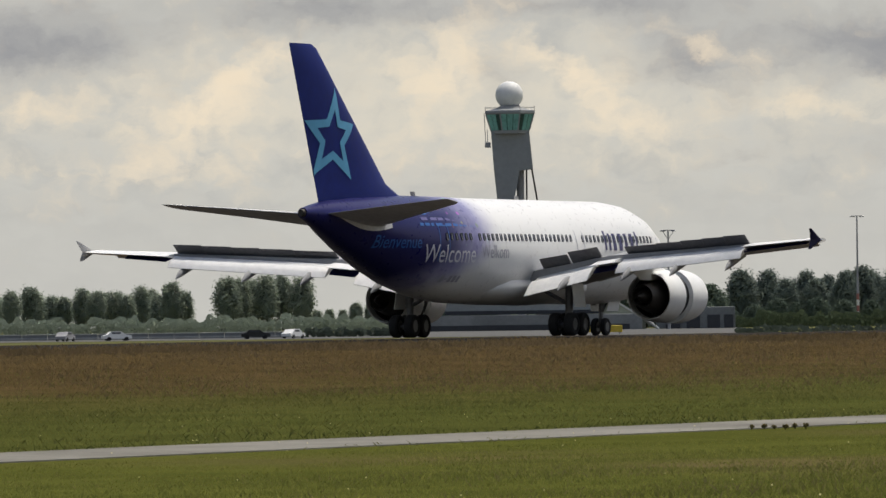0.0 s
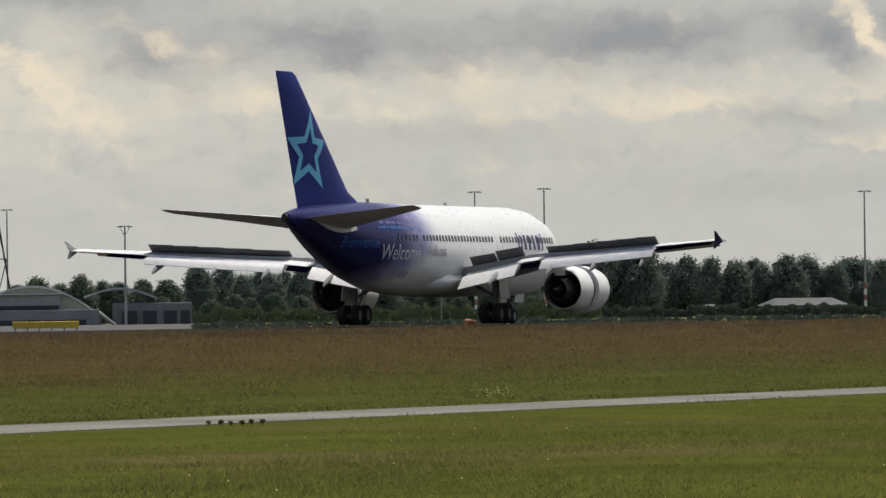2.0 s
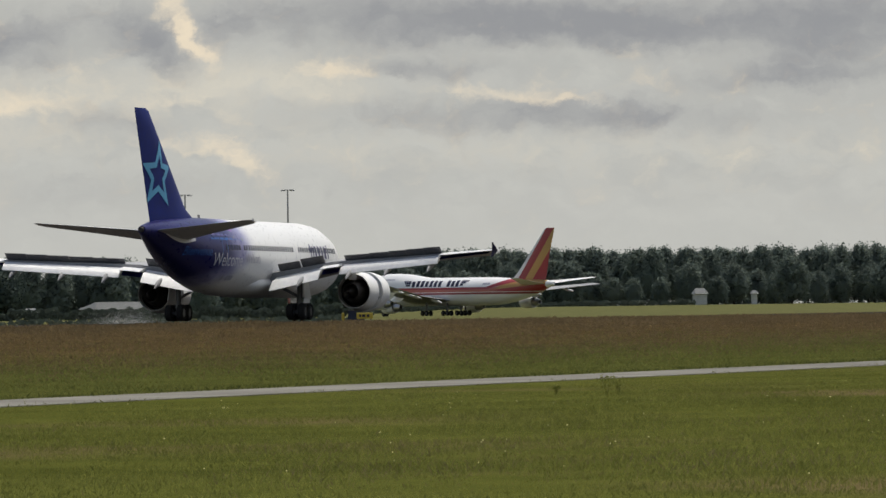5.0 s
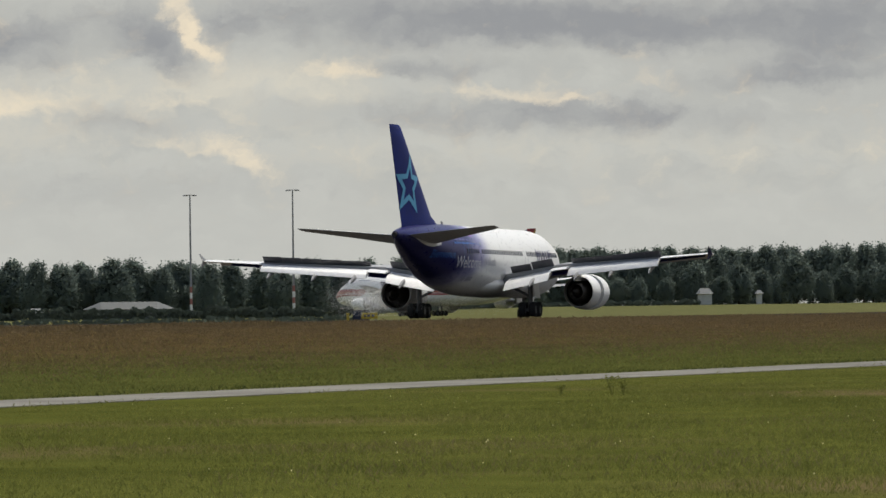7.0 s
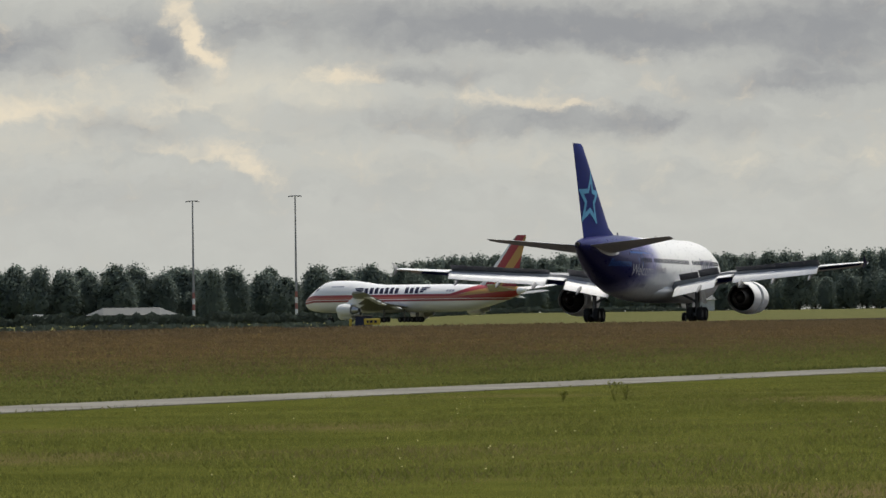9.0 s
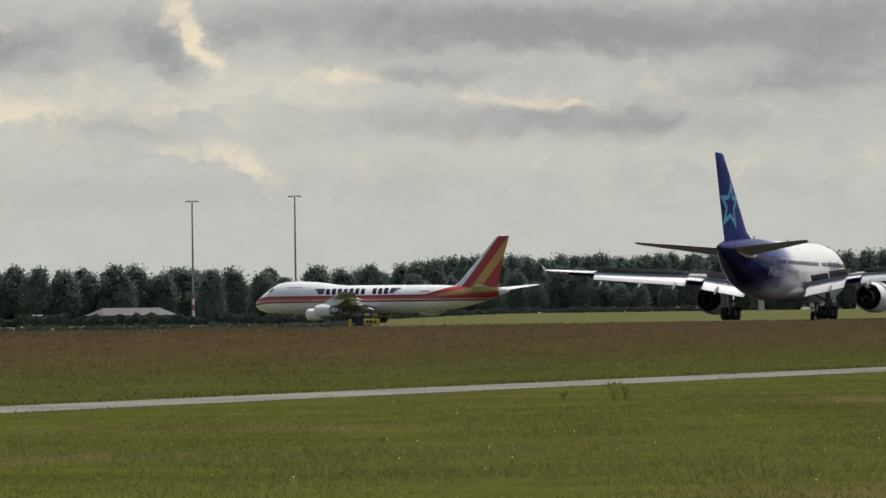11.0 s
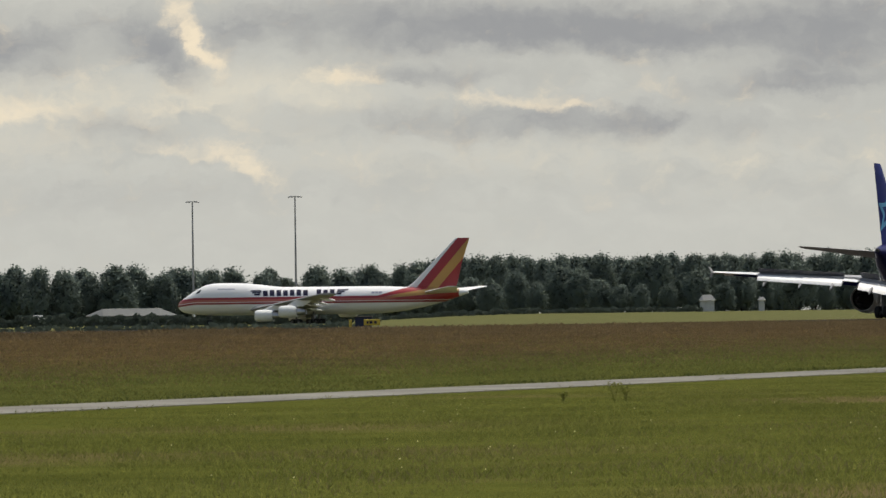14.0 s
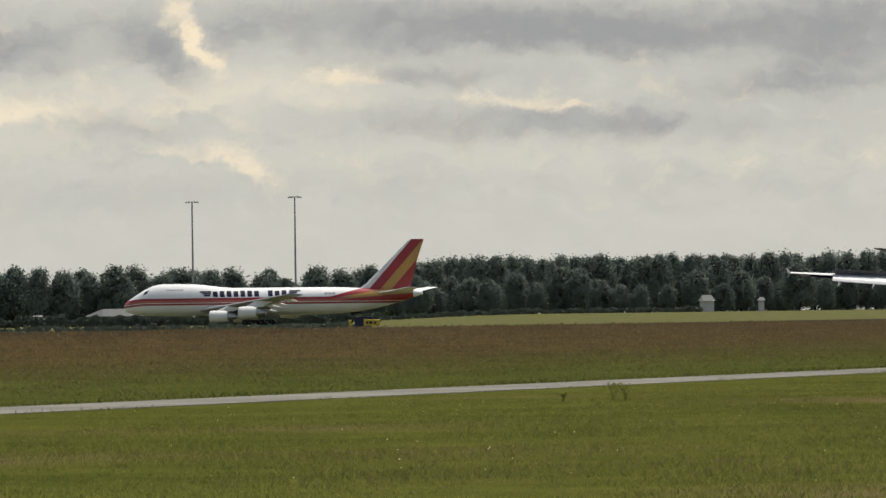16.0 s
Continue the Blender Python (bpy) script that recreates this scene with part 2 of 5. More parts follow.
def ground_material(name, runway=181.3):
    """Rough grass: green strips, reddish seed heads beside the runway, paler mown land beyond."""
    m, nt, b = blank(name, 1.0, 0.0, 0.0)
    v, x, y, z = place_of(nt)
    across = calc(nt, "MULTIPLY_ADD", y, 0.30555, calc(nt, "MULTIPLY", x, -0.95217))
    big, mid, fine = noise_of(nt, v, 0.035, 4), noise_of(nt, v, 0.25, 4), noise_of(nt, v, 2.5, 6, 0.7)
    k = calc(nt, "MULTIPLY_ADD", mid, 0.5, calc(nt, "MULTIPLY", fine, 0.5))
    green = blend(nt, step(nt, k, 0.3, 0.7), (0.050, 0.056, 0.012), (0.092, 0.098, 0.022))
    dry = calc(nt, "MULTIPLY", step(nt, big, 0.50, 0.68), step(nt, across, 54.0, 46.0))
    green = blend(nt, dry, green, (0.12, 0.09, 0.045))
    olive = blend(nt, step(nt, k, 0.3, 0.7), (0.043, 0.049, 0.012), (0.080, 0.086, 0.023))
    green = blend(nt, step(nt, across, 52.0, 58.0), green, olive)
    brown = blend(nt, step(nt, k, 0.3, 0.7), (0.046, 0.033, 0.013), (0.092, 0.063, 0.028))
    edge = calc(nt, "MULTIPLY_ADD", big, 40.0, calc(nt, "MULTIPLY_ADD", mid, 14.0, across))
    c = blend(nt, step(nt, edge, 94.0, 146.0), green, brown)
    mown = blend(nt, step(nt, k, 0.3, 0.7), (0.08, 0.084, 0.034), (0.125, 0.124, 0.055))
    c = blend(nt, step(nt, across, runway + 70, runway + 90), c, mown)
    put(nt, b.inputs["Base Color"], c)
    bn = nt.nodes.new("ShaderNodeBump")
    bn.inputs["Strength"].default_value, bn.inputs["Distance"].default_value = 0.8, 0.15
    put(nt, bn.inputs["Height"], fine)
    put(nt, b.inputs["Normal"], bn.outputs[0])
    return m


def blade_material(name, low, high):
    m, nt, b = blank(name, 0.7, 0.0, 0.2)
    v, _, _, _ = place_of(nt)
    g = nt.nodes.new("ShaderNodeNewGeometry")
    k = calc(nt, "MULTIPLY_ADD", g.outputs["Random Per Island"], 0.28, calc(nt, "MULTIPLY_ADD", noise_of(nt, v, 0.12, 4), 0.5, calc(nt, "MULTIPLY", noise_of(nt, v, 1.1, 3), 0.22)))
    c = blend(nt, step(nt, k, 0.3, 0.7), low, high)
    put(nt, b.inputs["Base Color"], c)
    tr = nt.nodes.new("ShaderNodeBsdfTranslucent")
    put(nt, tr.inputs[0], c)
    mx = nt.nodes.new("ShaderNodeMixShader")
    mx.inputs[0].default_value = 0.6
    nt.links.new(b.outputs[0], mx.inputs[1]), nt.links.new(tr.outputs[0], mx.inputs[2])
    nt.links.new(mx.outputs[0], nt.nodes["Material Output"].inputs[0])
    return m


def cloud_material():
    """A far overcast: grey layers with cream edges where the light comes through."""
    m = bpy.data.materials.new("overcast")
    m.use_nodes = True
    nt = m.node_tree
    nt.nodes.remove(nt.nodes["Principled BSDF"])
    v, x, y, z = place_of(nt)
    az = calc(nt, "MULTIPLY", calc(nt, "ARCTAN2", x, y), 57.2958)
    el = calc(nt, "MULTIPLY", z, 57.2958 / 4600.0)
    co = nt.nodes.new("ShaderNodeCombineXYZ")
    put(nt, co.inputs[0], az), put(nt, co.inputs[1], el)
    # torn edges: shift the reading place by noise
    w1 = calc(nt, "SUBTRACT", noise_of(nt, co.outputs[0], 2.4, 7, 0.62), 0.5)
    w2 = calc(nt, "SUBTRACT", noise_of(nt, scaled(nt, co.outputs[0], 1, 1.3, 1), 3.1, 7, 0.62), 0.5)
    a2, e2 = calc(nt, "MULTIPLY_ADD", w1, 0.55, az), calc(nt, "MULTIPLY_ADD", w2, 0.32, el)
    wavy = nt.nodes.new("ShaderNodeCombineXYZ")
    put(nt, wavy.inputs[0], calc(nt, "MULTIPLY_ADD", w1, 0.4, az)), put(nt, wavy.inputs[1], calc(nt, "MULTIPLY_ADD", w2, 0.3, el))
    billow = noise_of(nt, scaled(nt, wavy.outputs[0], 1.0, 2.2, 1), 1.7, 6, 0.56)
    torn = noise_of(nt, scaled(nt, wavy.outputs[0], 1.0, 1.35, 1), 3.0, 8, 0.6)

    def puffs(rows):
        """Soft lumps: azimuth, height, half width, half height, slant, amount."""
        total = 0.0
        for ca, ce, wa, we, slant, amount in rows:
            da = calc(nt, "SUBTRACT", a2, ca)
            de = calc(nt, "DIVIDE", calc(nt, "MULTIPLY_ADD", da, -slant, calc(nt, "SUBTRACT", e2, ce)), we * 1.35)
            da = calc(nt, "DIVIDE", da, wa * 1.25)
            r = calc(nt, "MULTIPLY_ADD", da, da, calc(nt, "MULTIPLY", de, de))
            p = calc(nt, "EXPONENT", calc(nt, "MULTIPLY", r, -1.0))
            total = calc(nt, "MULTIPLY_ADD", p, amount, total)
        return total
    shade = puffs(((1.6, 2.1, 1.5, 0.17, 0.0, 1.0), (3.2, 2.0, 0.7, 0.12, -0.05, 0.8), (4.6, 2.05, 0.6, 0.25, 0.0, 0.9), (-0.35, 1.95, 0.25, 0.16, -0.3, 0.75),
                   (-1.5, 1.95, 0.6, 0.16, 0.0, 0.7), (1.6, 1.72, 0.6, 0.06, 0.0, 0.6), (2.6, 1.38, 1.3, 0.10, -0.03, 0.8), (4.2, 1.62, 0.8, 0.08, 0.0, 0.55),
                   (-0.7, 1.38, 0.5, 0.09, -0.1, 0.5), (-2.2, 2.0, 0.7, 0.15, 0.0, 0.6), (-3.9, 1.95, 0.9, 0.2, -0.05, 0.9), (-5.3, 1.9, 0.3, 0.16, 0.0, 0.65),
                   (-5.8, 2.3, 0.8, 0.1, 0.0, 0.7), (-7.9, 2.28, 0.7, 0.13, 0.0, 0.8), (-9.9, 2.05, 0.6, 0.22, 0.0, 0.95), (-6.6, 1.75, 0.16, 0.16, 0.0, 0.4),
                   (-3.0, 1.3, 1.2, 0.12, 0.0, 0.35), (-0.9, 0.85, 1.0, 0.12, 0.05, 0.3), (1.2, 0.9, 1.2, 0.12, 0.0, 0.2), (6.5, 1.8, 1.2, 0.3, 0.0, 0.8)))
    mottle = calc(nt, "MULTIPLY_ADD", calc(nt, "SUBTRACT", torn, 0.5), 0.9, calc(nt, "MULTIPLY", calc(nt, "SUBTRACT", billow, 0.5), 1.5))
    dark = step(nt, calc(nt, "ADD", mottle, shade), -0.05, 1.25)
    open_light = puffs(((0.5, 1.65, 0.8, 0.14, 0.0, 0.8), (-1.3, 1.45, 0.9, 0.2, 0.0, 0.5), (2.6, 1.15, 2.2, 0.15, 0.0, 0.35), (-7.2, 1.6, 2.8, 0.45, 0.0, 0.95), (-2.9, 1.6, 1.2, 0.22, 0.0, 0.6)))
    bright = step(nt, calc(nt, "MULTIPLY_ADD", calc(nt, "SUBTRACT", torn, 0.5), 2.4, open_light), -0.1, 1.3)
    c = blend(nt, step(nt, billow, 0.3, 0.7), (0.51, 0.512, 0.497), (0.61, 0.607, 0.575))
    c = blend(nt, bright, c, (0.75, 0.705, 0.61))
    c = blend(nt, dark, c, (0.325, 0.332, 0.355))
    glow = puffs(((-0.15, 2.12, 0.12, 0.13, -0.9, 1.0), (0.0, 1.9, 0.12, 0.09, -0.9, 0.9), (1.05, 1.72, 0.26, 0.06, -0.1, 0.85), (2.1, 1.54, 0.3, 0.05, -0.1, 0.75), (2.66, 1.50, 0.2, 0.035, 0.0, 0.6),
                  (3.2, 1.62, 0.3, 0.05, 0.2, 0.4), (0.28, 1.12, 0.24, 0.09, -0.5, 0.8), (-0.27, 1.2, 0.3, 0.06, 0.0, 0.5), (-0.3, 1.5, 0.3, 0.07, 0.0, 0.45), (-1.35, 1.48, 0.36, 0.09, 0.0, 0.85),
                  (-2.3, 1.42, 0.4, 0.08, 0.0, 0.5), (-0.8, 1.78, 0.25, 0.06, 0.3, 0.4), (-2.9, 1.72, 0.5, 0.1, 0.1, 0.55), (-3.6, 1.45, 0.5, 0.08, 0.0, 0.45),
                  (-8.75, 1.55, 0.36, 0.2, 0.5, 0.95), (-8.3, 1.9, 0.3, 0.1, 0.4, 0.6), (-7.0, 1.85, 0.3, 0.26, 0.5, 0.9), (-6.1, 1.78, 0.34, 0.12, -0.7, 0.95), (-5.1, 1.97, 0.3, 0.08, -0.3, 0.7),
                  (-5.7, 1.4, 0.4, 0.12, 0.0, 0.5), (-4.5, 1.55, 0.45, 0.1, 0.2, 0.5), (-9.85, 1.6, 0.5, 0.14, 0.0, 0.55), (-7.6, 1.2, 0.8, 0.1, 0.0, 0.4), (-9.4, 1.1, 0.8, 0.1, 0.0, 0.35)))
    lit = step(nt, calc(nt, "MULTIPLY_ADD", calc(nt, "SUBTRACT", torn, 0.5), 2.3, glow), 0.1, 1.35)
    c = blend(nt, calc(nt, "MULTIPLY", lit, 0.9), c, (0.96, 0.82, 0.63))
    # towards the ground the layers close up into an even veil
    c = blend(nt, calc(nt, "MULTIPLY", step(nt, el, 1.1, 0.55), 0.7), c, (0.57, 0.568, 0.545))
    c = blend(nt, calc(nt, "MULTIPLY", step(nt, torn, 0.35, 0.7), 0.12), c, (0.40, 0.405, 0.41))
    em = nt.nodes.new("ShaderNodeEmission")
    put(nt, em.inputs[0], c)
    em.inputs[1].default_value = 0.95
    nt.links.new(em.outputs[0], nt.nodes["Material Output"].inputs[0])
    return m


# ---- ground, runway, road, sky ----
HEAD = 17.79
AHEAD = Vector((math.sin(radians(HEAD)), math.cos(radians(HEAD)), 0))
LEFT = Vector((-AHEAD.y, AHEAD.x, 0))
RUNWAY = 181.3


def soft(x, lo, hi):
    k = min(1.0, max(0.0, (x - lo) / (hi - lo)))
    return k * k * (3 - 2 * k)


def fall(u):
    """How far the runway has dropped at u metres along its line."""
    return float(np.interp(u, (380, 520, 600, 680, 780), (0.12, 0.08, 0.16, 0.31, 0.35)))


def ground_z(x, y):
    """Flat polder, the runway on a low bank, and land that rises a little beyond the taxiway."""
    v = x * LEFT.x + y * LEFT.y
    u = x * AHEAD.x + y * AHEAD.y
    z = -1.12 + (1.02 - fall(u)) * soft(v, 96, 149) - (1.22 - fall(u)) * soft(v, 214, 330)
    z += 1.9 * soft(y, 1900, 2080) * soft(x - y * 0.0125, 0, 55)
    return z


def build_ground():
    def lines(stops):
        out = []
        for (a, b, s) in stops:
            out += list(np.arange(a, b, s))
        return out
    us = lines([(-4700, -200, 500), (-200, 2400, 40), (2400, 4701, 100)])
    vs = lines([(-4700, -500, 350), (-500, 0, 50), (0, 90, 15), (90, 220, 6), (220, 340, 15), (340, 1200, 30), (1200, 4701, 350)])
    pts, faces = [], []
    for u in us:
        for v in vs:
            p = AHEAD * u + LEFT * v
            pts.append((p.x, p.y, ground_z(p.x, p.y)))
    n = len(vs)
    for i in range(len(us) - 1):
        for j in range(n - 1):
            a = i * n + j
            faces.append((a, a + n, a + n + 1, a + 1))
    me = bpy.data.meshes.new("ground")
    me.from_pydata(pts, [], faces)
    me.materials.append(ground_material("field_grass"))
    for f in me.polygons:
        f.use_smooth = True
    return tagged(new("ground", me), "flat airfield of rough green and reddish grass", "ground", kind="structure")


def strip(name, v0, v1, lift, u0, u1, material, label, crown=0.0, thick=0.25):
    """A paved strip along the runway's line, with edges let into the ground."""
    bm = bmesh.new()
    rings = []
    for u in np.arange(u0, u1 + 1, 20.0):
        row = []
        for k in range(7):
            p = AHEAD * u + LEFT * (v0 + (v1 - v0) * k / 6)
            row.append(Vector((p.x, p.y, ground_z(p.x, p.y) + lift + crown * (1 - (k / 3 - 1) ** 2))))
        base = [q - Vector((0, 0, thick)) for q in reversed(row)]
        rings.append(row + base)
    add_loft(bm, rings)
    ob = link_mesh(name, bm, material)
    return tagged(ob, label, name, kind="structure")


build_ground()
asphalt = coat("asphalt", (0.036, 0.033, 0.030), 0.95, grain=0.5, vary=0.25, bump=0.3, spec=0.0)
road_surface = coat("road_surface", (0.20, 0.192, 0.17), 0.95, grain=0.9, vary=0.2, bump=0.3, spec=0.0)
strip("runway", RUNWAY - 23, RUNWAY + 23, 0.06, 200, 1800, asphalt, "dark asphalt runway on a low grass bank", 0.04)
strip("road", 52.8, 56.8, 0.02, 60, 900, road_surface, "pale narrow perimeter road through the grass")

# concrete apron in the far corner
bm = bmesh.new()
grid = [[bm.verts.new((*away(a, d).xy, ground_z(*away(a, d).xy) + 0.05)) for d in range(1150, 2051, 100)] for a in np.linspace(-13, -4.9, 18)]
for a, b in zip(grid, grid[1:]):
    for i in range(len(a) - 1):
        bm.faces.new((a[i], b[i], b[i + 1], a[i + 1]))
tagged(link_mesh("apron", bm, coat("apron_concrete", (0.085, 0.085, 0.08), 0.9, grain=0.2, vary=0.25)), "grey concrete apron beyond the runway", "apron", kind="structure")

bm = bmesh.new()
rings = []
for i in range(181):
    a = 2 * math.pi * i / 180
    rings.append([bm.verts.new((4600 * math.sin(a), 4600 * math.cos(a), z)) for z in (-60, 900)])
for a, b in zip(rings, rings[1:]):
    bm.faces.new((a[0], b[0], b[1], a[1]))
tagged(link_mesh("backdrop", bm, cloud_material()), "distant overcast sky with cream edged clouds", "sky", kind="structure")
# ---- the airliner that rolls out on the runway; its own space: x ahead, y left, z up from the wheels ----
BODY = [(-24.3, 0.28, 6.55), (-23.4, 0.5, 6.5), (-21.5, 0.98, 6.28), (-19, 1.52, 5.93), (-16, 2.05, 5.5), (-13, 2.45, 5.1),
        (-10, 2.7, 4.8), (-7, 2.81, 4.65), (-4, 2.82, 4.6), (13, 2.82, 4.6), (15.2, 2.72, 4.56), (17.2, 2.42, 4.46),
        (18.9, 1.95, 4.3), (20.2, 1.4, 4.12), (21.0, 0.9, 3.98), (21.4, 0.45, 3.9), (21.5, 0.08, 3.88)]
B_R, B_Z = [(x, r) for x, r, z in BODY], [(x, z) for x, r, z in BODY]


def wing_edges(y):
    """Leading edge, trailing edge and height at span y."""
    le = between([(0, 8.2), (2.6, 6.6), (21.7, -5.1)], y)
    te = between([(0, -3.6), (7.6, -3.9), (21.7, -7.35)], y)
    z = between([(0, 2.85), (2.6, 3.1), (7.6, 4.02), (21.7, 4.93)], y)
    return le, te, z


def wing_panel(s, y0, y1, u0, chord0, chord1, deg, drop=0.0, thick=0.12, lift=0.0, back=0.0):
    """A flap, spoiler or aileron hinged at share u0 of the chord, turned down by deg."""
    bm = bmesh.new()
    rings = []
    for y, c in ((y0, chord0), (y1, chord1)):
        le, te, z = wing_edges(y)
        hx, hz = le - u0 * (le - te) - back, z - drop + lift
        ca, sa = math.cos(radians(deg)), math.sin(radians(deg))
        sec = [(0, 0.35), (0.08, 0.75), (0.3, 1.0), (0.7, 0.6), (1, 0.08), (1, -0.08), (0.6, -0.25), (0.2, -0.45), (0.03, -0.3)]
        rings.append([Vector((hx - (u * c * ca + h * thick * sa), s * y, hz - u * c * sa + h * thick * ca)) for u, h in sec])
    return add_loft(bm, rings)


def lettering(name, body, x0, zc, size, material, parent, width=None):
    """Words laid on the starboard side of the body, reading towards the nose."""
    cu = bpy.data.curves.new(name, "FONT")
    cu.body, cu.size, cu.resolution_u = body, size, 3
    tmp = new("lettering_source", cu)
    me = bpy.data.meshes.new_from_object(tmp.evaluated_get(bpy.context.evaluated_depsgraph_get()))
    bpy.data.objects.remove(tmp)
    bm = bmesh.new()
    bm.from_mesh(me)
    bmesh.ops.triangulate(bm, faces=bm.faces)
    bmesh.ops.subdivide_edges(bm, edges=[e for e in bm.edges if e.calc_length() > size * 0.25], cuts=2)
    wx = max(v.co.x for v in bm.verts)
    k = (width / wx) if width else 1.0
    wrap(bm, x0, zc, k)
    return part(name, bm, material, parent)


def wrap(bm, x0, zc, k=1.0):
    for v in bm.verts:
        x, h = x0 + v.co.x * k, zc + v.co.y
        r, z0 = between(B_R, x) + 0.02, between(B_Z, x)
        dz = max(-r * 0.97, min(r * 0.97, h - z0))
        v.co = (x, -math.sqrt(r * r - dz * dz), z0 + dz)


def bars(name, spans, x0, zc, material, parent):
    """Plain bars on the starboard side: (start, length, foot, height)."""
    bm = bmesh.new()
    for a, ln, lo, hi in spans:
        nx, nz = max(1, int(ln / 0.4)), max(2, int((hi - lo) / 0.25))
        g = [[bm.verts.new((a + ln * i / nx, lo + (hi - lo) * j / nz, 0)) for j in range(nz + 1)] for i in range(nx + 1)]
        for i in range(nx):
            for j in range(nz):
                bm.faces.new((g[i][j], g[i + 1][j], g[i + 1][j + 1], g[i][j + 1]))
    wrap(bm, x0, zc)
    return part(name, bm, material, parent)


def fin_edges(z):
    le = between([(6.4, -10.0), (7.3, -11.9), (8.2, -14.3), (15.4, -22.7)], z)
    return le, between([(6.4, -22.1), (15.4, -25.7)], z)


def star_bm(side, pts):
    """An outlined star of five points lying on one side of the fin."""
    cx, cz = sum(p[0] for p in pts) / 5, sum(p[1] for p in pts) / 5
    outer = []
    for i in range(5):
        a, b = pts[i], pts[(i + 1) % 5]
        outer.append(Vector((a[0], 0, a[1])))
        mx, mz = (a[0] + b[0]) / 2, (a[1] + b[1]) / 2
        outer.append(Vector((cx + (mx - cx) * 0.54, 0, cz + (mz - cz) * 0.54)))
    c = Vector((cx, 0, cz))
    inner = [c + (p - c) * (0.56 if i % 2 == 0 else 0.60) for i, p in enumerate(outer)]
    bm = bmesh.new()
    k = 6
    for i in range(10):
        j = (i + 1) % 10
        rows = [[outer[i].lerp(outer[j], t / k), inner[i].lerp(inner[j], t / k)] for t in range(k + 1)]
        vs = [[bm.verts.new(p), bm.verts.new(p.lerp(q, 0.5)), bm.verts.new(q)] for p, q in rows]
        for a, b in zip(vs, vs[1:]):
            for n in (0, 1):
                bm.faces.new((a[n], b[n], b[n + 1], a[n + 1]))
    for v in bm.verts:
        le, te = fin_edges(v.co.z)
        u = min(0.995, max(0.03, (le - v.co.x) / (le - te)))
        v.co.x = le - u * (le - te)
        v.co.y = side * (float(np.interp(u, [f[0] for f in reversed(FOIL)], [f[1] for f in reversed(FOIL)])) * (le - te) * 0.9 + 0.03)
    bmesh.ops.remove_doubles(bm, verts=bm.verts, dist=0.001)
    return bm


def gear_wheel(parent, x, y, r, w):
    rows = [(-w / 2, r * 0.55), (-w / 2, r * 0.86), (-w * 0.36, r * 0.98), (0, r), (w * 0.36, r * 0.98), (w / 2, r * 0.86), (w / 2, r * 0.55)]
    bm = bmesh.new()
    n = 24
    add_loft(bm, [[Vector((x + q * math.cos(2 * math.pi * i / n), y + a, r + q * math.sin(2 * math.pi * i / n))) for i in range(n)] for a, q in rows], caps=False)
    wheel = part("wheel", bm, tyre_rubber, parent, "black tyre")
    hub = bmesh.new()
    add_tube(hub, (x, y - w * 0.42, r), (x, y + w * 0.42, r), r * 0.56, n=16)
    part("hub", hub, strut_metal, wheel, "grey wheel hub")


